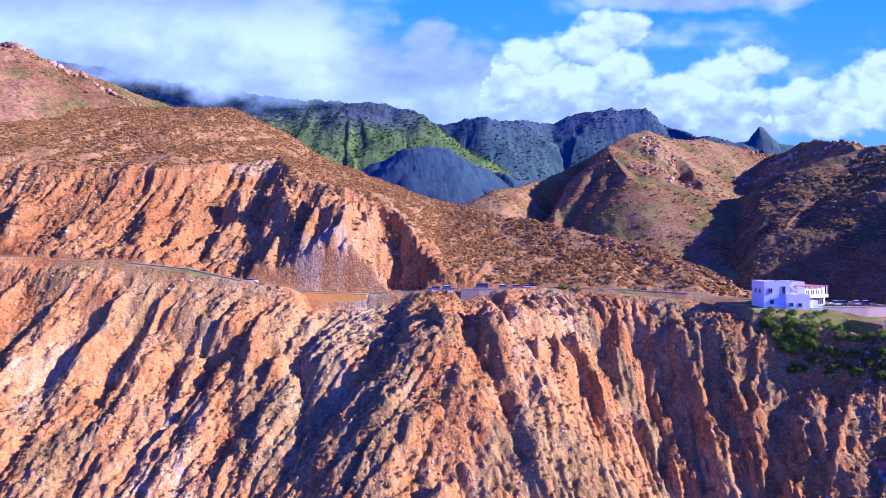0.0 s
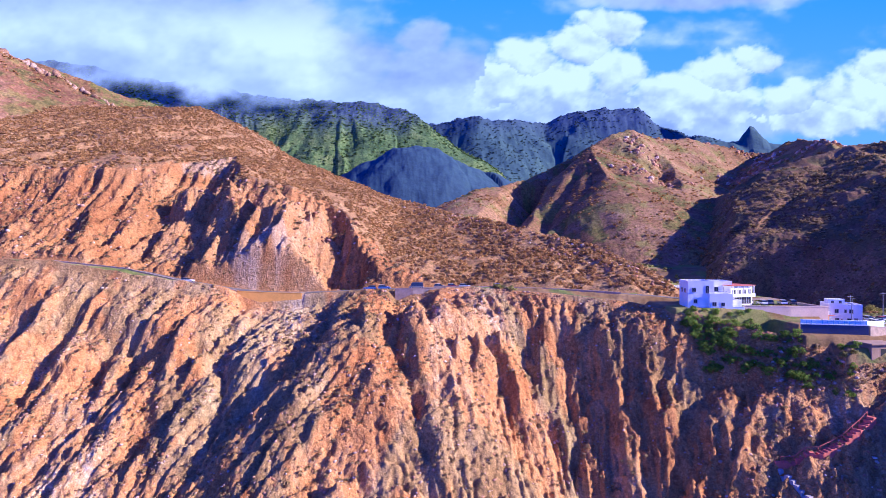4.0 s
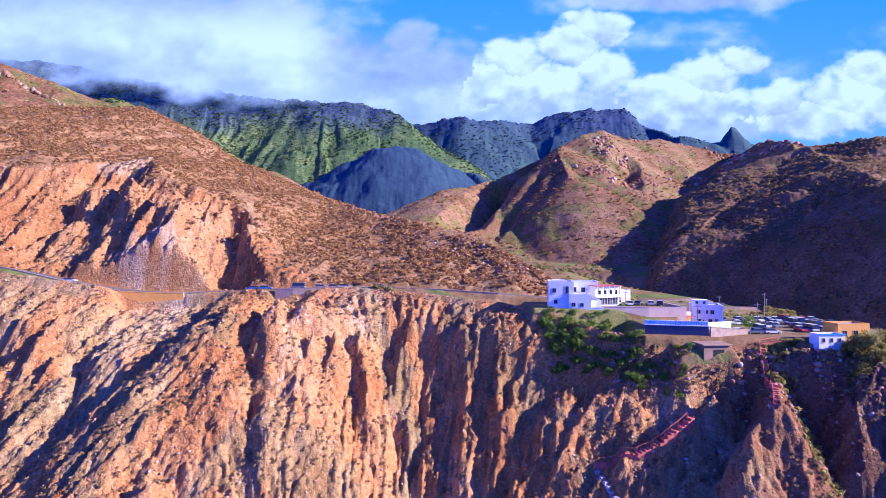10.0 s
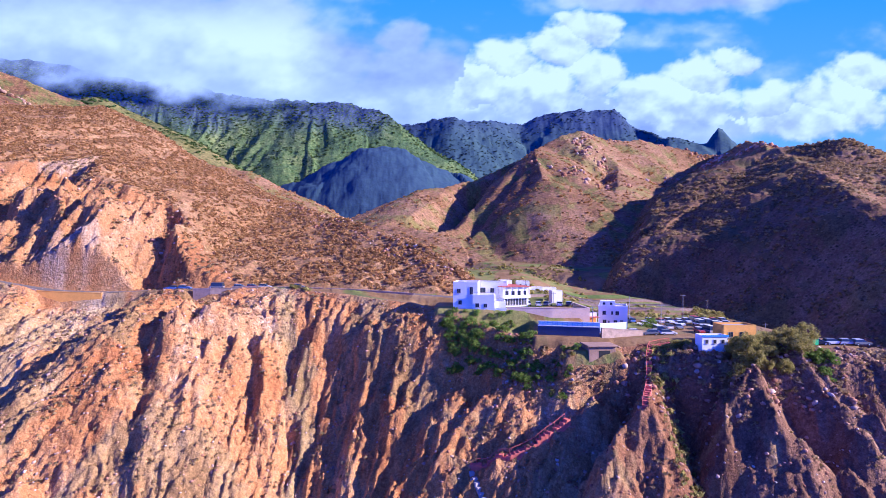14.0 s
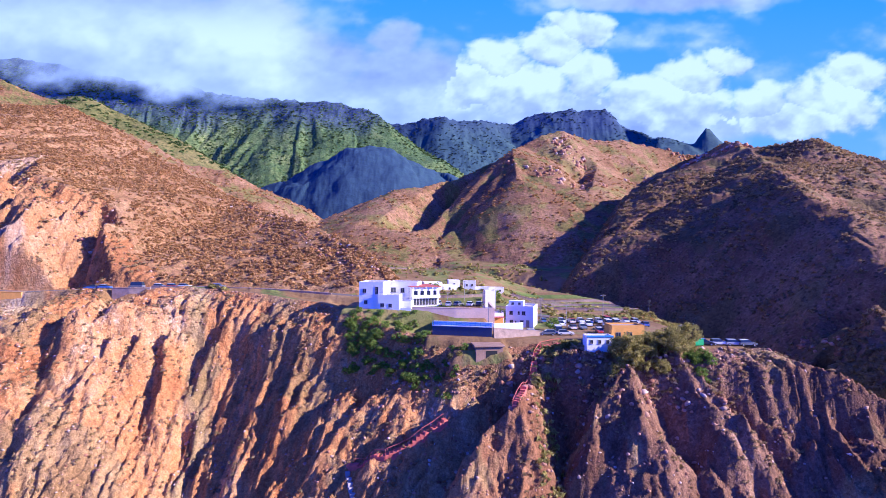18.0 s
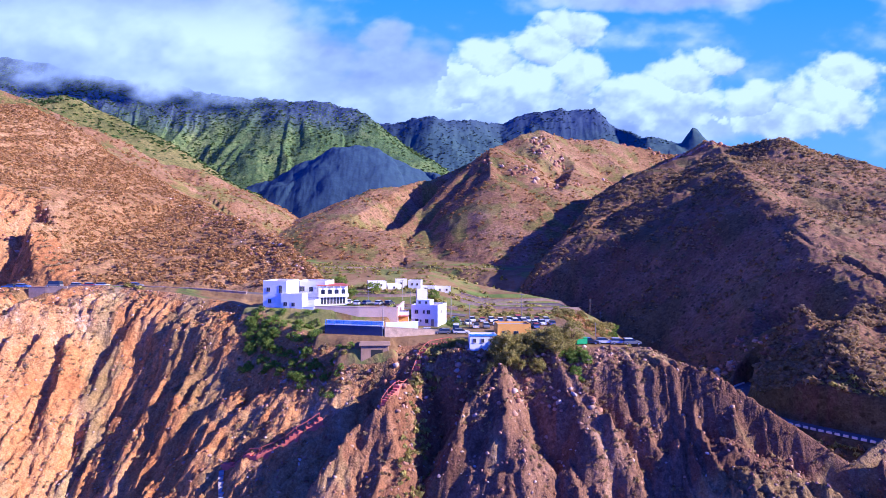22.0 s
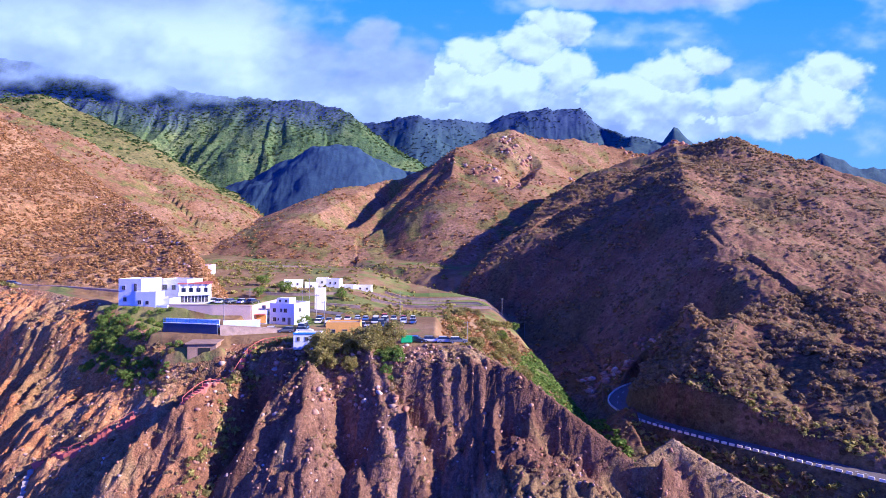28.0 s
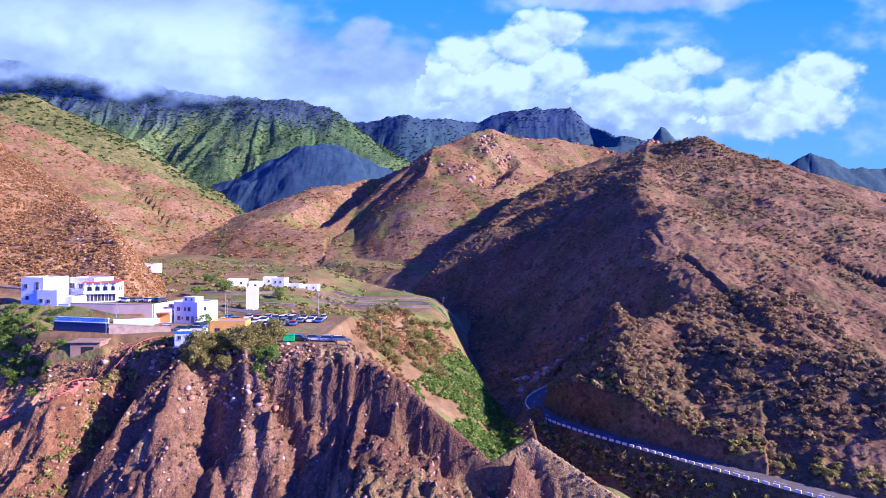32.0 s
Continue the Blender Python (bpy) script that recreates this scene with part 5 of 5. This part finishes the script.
for a in ((152, 258, 214, 262), (150, 282, 220, 284), (154, 304, 226, 306), (60, 372, 120, 378), (40, 390, 112, 396), (36, 410, 104, 414), (100, 236, 150, 240), (96, 255, 140, 258)):
    terrace(*a)

# ---- cars ----
def car(length=4.2, width=1.75, tall=1.48, van=False):
    th = empty("car", Matrix(), "parked car", "car")
    L, W = length / 2, width / 2
    bm = bmesh.new()
    side = ((-L, 0.35), (-L, 0.78), (-L + 0.1, 0.88), (L - 1.15, 0.9), (L - 0.15, 0.74), (L, 0.6), (L, 0.32))
    rows = [[bm.verts.new((a, s * W * (0.97 if 0 < i < 5 else 0.93), b)) for i, (a, b) in enumerate(side)] for s in (-1, 1)]
    n = len(side)
    bm.faces.new(rows[0][::-1])
    bm.faces.new(rows[1])
    for i in range(n):
        bm.faces.new((rows[0][i], rows[0][(i + 1) % n], rows[1][(i + 1) % n], rows[1][i]))
    bmesh.ops.recalc_face_normals(bm, faces=bm.faces[:])
    part("body", bm, M_PAINT, th)
    top = ((-L + 0.12, 0.885), (-L + 0.3, tall - 0.05), (L - (0.9 if van else 2.0), tall - 0.05), (L - (0.5 if van else 1.2), 0.895))
    bm = bmesh.new()
    rows = [[bm.verts.new((a, s * W * (0.93 if b < 1 else 0.78), b)) for a, b in top] for s in (-1, 1)]
    bm.faces.new(rows[0][::-1])
    bm.faces.new(rows[1])
    for i in range(4):
        bm.faces.new((rows[0][i], rows[0][(i + 1) % 4], rows[1][(i + 1) % 4], rows[1][i]))
    bmesh.ops.recalc_face_normals(bm, faces=bm.faces[:])
    part("cabin", bm, M_GLASS, th, "dark glass cabin")
    part("roof", boxes((-L + 0.34, L - (0.95 if van else 2.04), -W * 0.77, W * 0.77, tall - 0.046, tall), bevel=0.02), M_PAINT, th)
    for a in (-L + 0.75, L - 0.8):
        for b in (-W + 0.08, W - 0.08):
            bm = bmesh.new()
            tube(bm, (a, b - 0.1, 0.31), (a, b + 0.1, 0.31), 0.31, seg=12)
            wl_ = part("wheel", bm, M_TYRE, th)
            bm = bmesh.new()
            sg = 1 if b > 0 else -1
            tube(bm, (a, b + sg * 0.101, 0.31), (a, b + sg * 0.112, 0.31), 0.19, seg=10)
            part("rim", bm, M_STEEL, wl_)
    for b in (-W + 0.3, W - 0.3):
        part("headlight", boxes((L - 0.03, L + 0.012, b - 0.15, b + 0.15, 0.58, 0.7)), M_STEEL, th)
        part("tail_light", boxes((-L - 0.012, -L + 0.03, b - 0.14, b + 0.14, 0.6, 0.76)), M_RED, th)
    return th


car_a, car_v = car(), car(4.9, 1.95, 2.05, True)
used_a, used_v = [False], [False]


def park(x, y, z, turn, van=False, group="cars in the car park", label="parked hatchback car on bare ground"):
    src, flag = (car_v, used_v) if van else (car_a, used_a)
    m = pose(x, y, z, 0, 0, turn)
    if not flag[0]:
        flag[0] = True
        src.matrix_basis = m
        ob = src
    else:
        ob = copy_thing(src, m)
    tagged(ob, "white-sided van with dark windows, parked" if van else label, "van" if van else "car", group)
    return ob


R = random.Random(5)
for row, (yy, x0, x1, tn) in enumerate(((148.5, 138.5, 149, 0), (152.5, 147, 166, 90), (160, 150, 172, 90), (166.5, 148, 176, 90), (173, 147, 176, 90))):
    xx = x0
    while xx < x1:
        if R.random() > 0.3:
            park(xx, yy + R.uniform(-0.4, 0.4), 37.82, tn + R.uniform(-5, 5) + (180 if R.random() > 0.5 else 0), R.random() > 0.9)
        xx += 4.9 if tn == 0 else R.uniform(2.5, 3.1)
for xx in (108.5, 111.5, 115, 118, 121, 124.5, 127.5):
    park(xx, 172 + R.uniform(-2, 2), 43.02, R.uniform(60, 110), False, "cars on the forecourt", "parked car on the forecourt of the white house")
for xx, yy in ((178, 134), (181.5, 134), (184.8, 133.6), (187.6, 133.2)):
    park(xx, yy, 37.82, R.uniform(-12, 12), False, "cars at the headland", "parked car at the edge of the headland")
for xx, van in ((-3, False), (2, False), (13, True), (21, False), (25.5, False), (29.5, False), (41, False), (-66, False)):
    zz = float(np.interp(xx, [p[0] for p in ROAD_WEST], [p[2] for p in ROAD_WEST]))
    yy = float(np.interp(xx, [p[0] for p in ROAD_WEST], [p[1] for p in ROAD_WEST]))
    park(xx, yy - 1.7, zz + 0.14, -2 + (180 if R.random() > 0.5 else 0), van, "cars along the coast road", "parked car on the coast road")

bin_ = empty("waste_container", pose(175.5, 132.5, 37.8, 0, 0, 10), "bright green waste container by the road", "container")
part("body", boxes((-1.3, 1.3, -0.7, 0.7, 0.2, 1.5), bevel=0.1), M_GREENP, bin_)
part("lid", boxes((-1.35, 1.35, -0.75, 0.75, 1.505, 1.75), bevel=0.1), M_GREENP, bin_)
for a in (-1, 1):
    for b in (-0.5, 0.5):
        part("wheel", boxes((a - 0.1, a + 0.1, b - 0.05, b + 0.05, 0, 0.2)), M_TYRE, bin_)

# ---- poles ----
def pole(x, y, z, h, arms=1, r=0.13):
    th = empty("utility_pole", Matrix.Translation((x, y, z)), "tall grey utility pole with crossarm", "pole", "utility poles")
    bm = bmesh.new()
    tube(bm, (0, 0, -0.6), (0, 0, h), r, r * 0.65, 8)
    part("shaft", bm, M_POLE, th)
    for k in range(arms):
        part("crossarm", boxes((-0.9, 0.9, -0.06, 0.06, h - 0.5 - 0.8 * k, h - 0.38 - 0.8 * k)), M_POLE, th)
    return th


for px, py, ph, ar in ((229, 304, 15, 2), (212, 262, 9, 1), (146, 172, 8, 1), (131.5, 215, 9, 1), (118, 196, 9, 1), (170, 190, 8, 1), (126, 250, 9, 1), (192, 180, 7, 1), (151, 160, 7, 1), (128, 146.5, 6, 1)):
    pole(px, py, ground_at(px, py), ph, ar)

# ---- growth and loose stones, strewn by the lie of the land ----
def spots(n, x0, x1, y0, y1, kinds, keep=None):
    xs, ys = rng.uniform(x0, x1, n), rng.uniform(y0, y1, n)
    zs, ks = heights(xs, ys)
    ok = np.isin(ks, kinds) & (ys > 85) & (xs > -0.81 * ys - 13) & (xs < 225 + 0.81 * ys)
    for way in (ROAD_WEST, ROAD_EAST):
        ok &= line_dist(xs, ys, way)[0] > 4.5
    for a0, a1, b0, b1, _ in YARDS:
        ok &= ~((xs > a0 - 1) & (xs < a1 + 1) & (ys > b0 - 1) & (ys < b1 + 1))
    if keep is not None:
        ok &= keep(xs, ys, zs)
    return xs[ok], ys[ok], zs[ok]


def patchy(scale, lo, seed):
    return lambda x, y, z: fbm(x / scale, y / scale, seed, 3) + rng.uniform(-0.12, 0.12, len(x)) > lo


x, y, z = spots(42000, -330, 110, 190, 400, (2,), patchy(15, 0.36, 301))
strew("scrub", x, y, z + 0.35, rng.uniform(0.4, 1.15, len(x)), 0.75, 0.28, M_BUSH_DRY, "dense dry brown scrub on the hillside", "scrub")
x, y, z = spots(13000, -300, 110, 185, 300, (9,), patchy(9, 0.47, 303))
strew("scrub", x, y, z + 0.2, rng.uniform(0.35, 0.95, len(x)), 0.7, 0.3, M_BUSH_PALE, "sparse pale scrub on the broken rock face", "scrub")
x, y, z = spots(30000, -200, 270, 80, 192, (0,), patchy(8, 0.53, 305))
strew("scrub", x, y, z + 0.15, rng.uniform(0.2, 0.65, len(x)), 0.75, 0.3, M_BUSH_PALE, "sparse pale scrub in the gullies of the cliff", "scrub")
x, y, z = spots(16000, 140, 480, 120, 520, (6,), patchy(18, 0.44, 307))
strew("scrub", x, y, z + 0.3, rng.uniform(0.4, 1.0, len(x)) * np.clip(y / 220, 0.7, 2.0), 0.75, 0.3, M_BUSH_PALE, "pale rounded bushes on the dark hill", "scrub")
x, y, z = spots(4500, -60, 190, 185, 460, (1,), patchy(14, 0.47, 309))
strew("scrub", x, y, z + 0.3, rng.uniform(0.5, 1.6, len(x)), 0.75, 0.3, M_LEAF_OLIVE, "olive shrubs between the village plots", "scrub")
x, y, z = spots(9000, -420, 520, 420, 860, (3, 5, 10), patchy(40, 0.44, 311))
strew("scrub", x, y, z + 0.4, rng.uniform(0.8, 2.2, len(x)), 0.6, 0.3, M_BUSH_DRY, "dry scrub on the far hillsides", "scrub")
x, y, z = spots(14000, -1150, 250, 850, 1560, (4, 7), patchy(90, 0.42, 313))
strew("forest", x, y, z + 0.8, rng.uniform(2.0, 4.2, len(x)), 0.6, 0.3, M_FOREST, "green forest crowns on the mountain side", "forest")
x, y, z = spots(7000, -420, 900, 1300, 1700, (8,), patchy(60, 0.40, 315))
strew("forest", x, y, z + 0.8, rng.uniform(1.5, 3.4, len(x)), 0.6, 0.3, M_FOREST_HAZE, "forest on the far ridges in hazy dark blue-green", "forest")
x, y, z = spots(3600, 243, 345, 125, 215, (6, 1), patchy(9, 0.44, 316))
strew("scrub", x, y, z + 0.4, rng.uniform(0.6, 1.5, len(x)), 0.85, 0.25, M_BUSH_PALE, "round straw-coloured bushes above the lower road", "scrub")
# stones
x, y, z = spots(420, 240, 268, 206, 240, (6,), patchy(5, 0.5, 317))
strew("loose_stone", x, y, z + 0.1, rng.uniform(0.5, 2.0, len(x)), 0.6, 0.35, M_ROCK_BITS, "pale ledge rocks on the shaded flank", "stones", True)
x, y, z = spots(26000, -200, 270, 78, 192, (0,), patchy(6, 0.46, 321))
strew("loose_stone", x, y, z + 0.05, rng.uniform(0.15, 0.62, len(x)) ** 1.4, 0.75, 0.35, M_ROCK_BITS, "loose pale and reddish stones on the cliff", "stones", True)
x, y, z = spots(3000, -300, 40, 195, 260, (9,), patchy(7, 0.5, 323))
strew("loose_stone", x, y, z + 0.05, rng.uniform(0.2, 0.9, len(x)), 0.8, 0.35, M_ROCK_BITS, "loose stones on the rock face above the road", "stones", True)
x, y, z = spots(2600, -80, 105, 195, 330, (2,), lambda x, y, z: (np.abs(np.interp(x, HILL_A_X, HILL_A_Y) - y) < 22))
strew("loose_stone", x, y, z + 0.1, rng.uniform(0.25, 1.0, len(x)), 0.8, 0.35, M_ROCK_BITS, "pale boulders along the crest of the scrub hill", "stones", True)
x, y, z = spots(2500, 150, 560, 600, 860, (5,), lambda x, y, z: (x > 190) & (fbm(x / 40, y / 40, 331, 3) > 0.5))
strew("loose_stone", x, y, z + 0.3, rng.uniform(1.0, 3.4, len(x)), 0.9, 0.35, M_ROCK_BITS, "pale crags on the pointed hill", "stones", True)
x, y, z = spots(3600, 184, 228, 118, 225, (1, 6), lambda x, y, z: (z >= 20) & (fbm(x / 7, y / 7, 343, 3) > 0.42))
strew("scrub", x, y, z + 0.2, rng.uniform(0.3, 0.9, len(x)), 0.8, 0.35, M_BUSH_DRY, "brown scrub on the crest of the headland", "scrub")
t = rng.uniform(0, 1, 260) ** 1.5
x, y = -352 + 150 * t + rng.uniform(-4, 4, 260), 456 + 16 * t + rng.uniform(-5, 3, 260)
strew("loose_stone", x, y, heights(x, y)[0] + 0.4, rng.uniform(0.6, 3.4, 260) * (1.1 - t * 0.75), 1.2, 0.35, M_CRAG, "jagged brown crags on the far crest", "stones", True)
x, y, z = spots(2600, 104, 176, 118, 150, (1, 0), lambda x, y, z: (z > 27) & (fbm(x / 5, y / 5, 351, 3) > 0.45))
strew("scrub", x, y, z + 0.15, rng.uniform(0.3, 0.9, len(x)), 0.8, 0.35, M_BUSH_PALE, "straw-coloured brush on the slope under the terrace", "scrub")
x, y, z = spots(1500, 104, 182, 116, 150, (1, 0), lambda x, y, z: (z > 26) & (fbm(x / 6, y / 6, 353, 3) > 0.47))
strew("loose_stone", x, y, z + 0.1, rng.uniform(0.2, 0.8, len(x)), 0.8, 0.35, M_ROCK_BITS, "reddish rubble on the slope under the terrace", "stones", True)
# green slope behind the headland, and the gully greens
x, y, z = spots(5200, 188, 232, 118, 215, (1, 0, 6), lambda x, y, z: (z < 21) & (fbm(x / 10, y / 10, 341, 3) > 0.36))
strew("scrub", x, y, z + 0.25, rng.uniform(0.4, 1.1, len(x)), 0.8, 0.35, M_LEAF, "bright green shrubs on the slope behind the headland", "scrub")
x, y, z = spots(1800, 236, 300, 95, 165, (1, 0, 6), lambda x, y, z: line_dist(x, y, ROAD_EAST)[0] < 11)
strew("scrub", x, y, z + 0.3, rng.uniform(0.4, 1.2, len(x)), 0.9, 0.35, M_LEAF_OLIVE, "olive shrubs along the lower road", "scrub")
x, y, z = spots(420, 128, 148, 100, 138, (0,), lambda x, y, z: np.abs(x - 139.5 + 0.12 * (128 - y)) < 2.6)
strew("scrub", x, y, z + 0.3, rng.uniform(0.4, 1.1, len(x)), 1.0, 0.35, M_LEAF_OLIVE, "olive shrubs filling a gully of the cliff", "scrub")
x, y, z = spots(4200, 132, 162, 86, 103, (0,), None)
strew("scrub", x, y, z + 0.1, rng.uniform(0.3, 0.8, len(x)), 0.9, 0.35, M_LEAF, "green thicket at the foot of the cliff", "scrub")


# ---- trees and large shrubs with leaves ----
def crown_mesh(name, seed, clumps, leaves, rx, rz, leaf, base):
    """A crown of many small leaf blades in uneven clumps with gaps."""
    g = np.random.default_rng(seed)
    cc = g.normal(0, 1, (clumps, 3))
    cc /= np.linalg.norm(cc, axis=1)[:, None]
    cc *= g.uniform(0.35, 1.0, (clumps, 1)) ** 0.6
    cc = cc * (rx, rx, rz) + (0, 0, base)
    vs, fs = [], []
    for c in cc:
        r = g.uniform(0.22, 0.42) * rx
        p = g.normal(0, 1, (leaves, 3))
        p /= np.linalg.norm(p, axis=1)[:, None]
        p = c + p * r * g.uniform(0.55, 1.05, (leaves, 1)) * (1, 1, 0.8)
        a, b = g.normal(0, 1, (leaves, 3)), g.normal(0, 1, (leaves, 3))
        a /= np.linalg.norm(a, axis=1)[:, None]
        b = np.cross(a, b)
        b /= np.linalg.norm(b, axis=1)[:, None]
        s = g.uniform(0.6, 1.3, (leaves, 1)) * leaf
        k = len(vs) * 4
        q = np.stack([p - a * s, p + b * s * 0.5, p + a * s, p - b * s * 0.5], 1)
        vs.append(q.reshape(-1, 3))
        fs.append(leaves)
    v = np.concatenate(vs)
    f = np.arange(len(v)).reshape(-1, 4)
    me = bpy.data.meshes.new(name)
    me.from_pydata(v.tolist(), [], f.tolist())
    return me


def trunk_mesh(name, seed, h, r, limbs, spread):
    g = random.Random(seed)
    bm = bmesh.new()
    tube(bm, (0, 0, -0.8), (0.1, 0, h * 0.5), r, r * 0.75, 7)
    for k in range(limbs):
        an = 6.283 * k / limbs + g.uniform(-0.4, 0.4)
        mid = (0.1 + math.cos(an) * spread * 0.4, math.sin(an) * spread * 0.4, h * g.uniform(0.65, 0.8))
        tube(bm, (0.1, 0, h * 0.42), mid, r * 0.55, r * 0.35, 6)
        tube(bm, mid, (mid[0] + math.cos(an) * spread * 0.4, mid[1] + math.sin(an) * spread * 0.4, h * g.uniform(0.9, 1.1)), r * 0.35, r * 0.12, 5)
    me = bpy.data.meshes.new(name)
    bm.to_mesh(me)
    bm.free()
    return me


CROWNS = {}
for kind, material in (("green", M_LEAF), ("olive", M_LEAF_OLIVE)):
    for i in range(3):
        me = crown_mesh("crown", 400 + i, 34, 60, 2.2, 1.7, 0.17, 2.6)
        me.materials.append(material)
        ms = crown_mesh("crown", 420 + i, 22, 55, 1.25, 0.85, 0.12, 0.75)
        ms.materials.append(material)
        CROWNS[kind, i] = (me, ms)
TRUNKS = []
for i in range(3):
    a, b = trunk_mesh("trunk", 40 + i, 3.2, 0.17, 5, 2.0), trunk_mesh("trunk", 50 + i, 0.9, 0.06, 5, 1.0)
    a.materials.append(M_BARK)
    b.materials.append(M_BARK)
    TRUNKS.append((a, b))


def plant(x, y, size, kind, i, tree=True, z=None):
    zz = ground_at(x, y) if z is None else z
    nm = "tree" if tree else "shrub"
    lab = {("green", True): "green-leaved tree on the cliff edge", ("olive", True): "feathery olive-green tree at the cliff edge",
           ("green", False): "dense green shrub hanging over the cliff", ("olive", False): "olive-brown shrub on dry ground"}[kind, tree]
    th = empty(nm, Matrix.Translation((x, y, zz - 0.1)) @ Matrix.Rotation(R.uniform(0, 6.28), 4, "Z") @ Matrix.Diagonal((size * R.uniform(0.9, 1.15), size * R.uniform(0.9, 1.15), size * R.uniform(0.85, 1.15), 1)), lab, nm, nm + "s at the village")
    share("trunk", TRUNKS[i % 3][0 if tree else 1], th, Matrix())
    share("crown", CROWNS[kind, i % 3][0 if tree else 1], th, Matrix())


for k in range(15):                      # feathery trees by the ochre bar
    plant(155.5 + 17 * k / 14 + R.uniform(-0.8, 0.8), 131.2 - 3.0 * R.random(), R.uniform(0.85, 1.25), "olive", k)
for k in range(16):
    plant(154 + 17 * R.random(), 127.5 - 4.5 * R.random(), R.uniform(0.7, 1.1), "olive", k)
for k in range(95):                      # the green mass below the white house
    t = R.random()
    plant(89 + 23 * t + R.uniform(-1.5, 1.5), 157.5 - 14 * t + R.uniform(-9, 3), R.uniform(0.6, 1.3), "green", k, False)
for k in range(26):
    plant(89 + 22 * R.random(), 156.5 + 3.0 * R.random(), R.uniform(0.5, 0.9), 'green', k, False)
for k in range(22):
    plant(112 + 10 * R.random(), 139 - 8 * R.random(), R.uniform(0.5, 1.0), "green" if k % 3 else "olive", k, False)
for k in range(16):
    plant(146 + R.uniform(-3, 3), 139 - 3 * R.random(), R.uniform(0.7, 1.2), "olive", k, False)
for k in range(14):
    plant(172.5 + R.uniform(-2, 2), 128 - 7 * R.random(), R.uniform(0.8, 1.3), "green", k, False)
for k in range(60):                      # crest behind the car park
    plant(185 + 26 * R.random(), 165 + 60 * R.random(), R.uniform(1.0, 2.0), "olive", k, False)
for px, py, s in ((133, 168, 1.0), (146.5, 156, 0.9), (113, 196, 1.1), (121, 200, 0.9), (103, 252, 1.2), (112, 262, 1.4), (90, 300, 1.5), (140, 250, 1.1), (206, 208, 1.0), (214, 232, 1.0)):
    plant(px, py, s, "green", int(px))

# ---- red path and steps on the cliff ----
def steps(pts, width, material, label, rail=True):
    """Steps that follow the ground, with a handrail on posts on the seaward side."""
    th = empty("stairway", Matrix(), label, "stairway")
    prev = None
    for a, b in zip(pts, pts[1:]):
        n = max(3, int(math.hypot(b[0] - a[0], b[1] - a[1]) / 0.8))
        an = math.atan2(b[1] - a[1], b[0] - a[0])
        for k in range(n):
            t = (k + 0.5) / n
            px, py = a[0] + (b[0] - a[0]) * t, a[1] + (b[1] - a[1]) * t
            zz = ground_at(px, py)
            ob = part("step", boxes((-0.5, 0.5, -width / 2, width / 2, -1.8, 0.45), bevel=0.03), material, th)
            ob.matrix_basis = pose(px, py, zz, 0, 0, math.degrees(an))
            if rail and k % 3 == 0:
                q = Vector((px + math.sin(an) * width / 2, py - math.cos(an) * width / 2, zz + 0.45))
                bm = bmesh.new()
                tube(bm, q, q + Vector((0, 0, 1.0)), 0.06, seg=6)
                part("post", bm, material, th)
                if prev is not None:
                    bm = bmesh.new()
                    tube(bm, prev + Vector((0, 0, 0.98)), q + Vector((0, 0, 0.98)), 0.07, seg=6)
                    part("handrail", bm, material, th)
                prev = q
    return th


steps(((146, 140.5), (141, 140), (138.6, 135.5), (136.2, 129), (133.6, 122), (131, 117)), 1.2, M_RED, "red-painted stairway descending the cliff")
steps(((117, 125), (112.2, 123.1), (104, 122.3), (95.5, 124.8)), 1.6, M_RED, "red-painted path crossing the cliff")
steps(((95.5, 124), (96.4, 121), (97.6, 118.5), (98.6, 115)), 1.1, M_CONC, "pale concrete steps going down the rock", False)
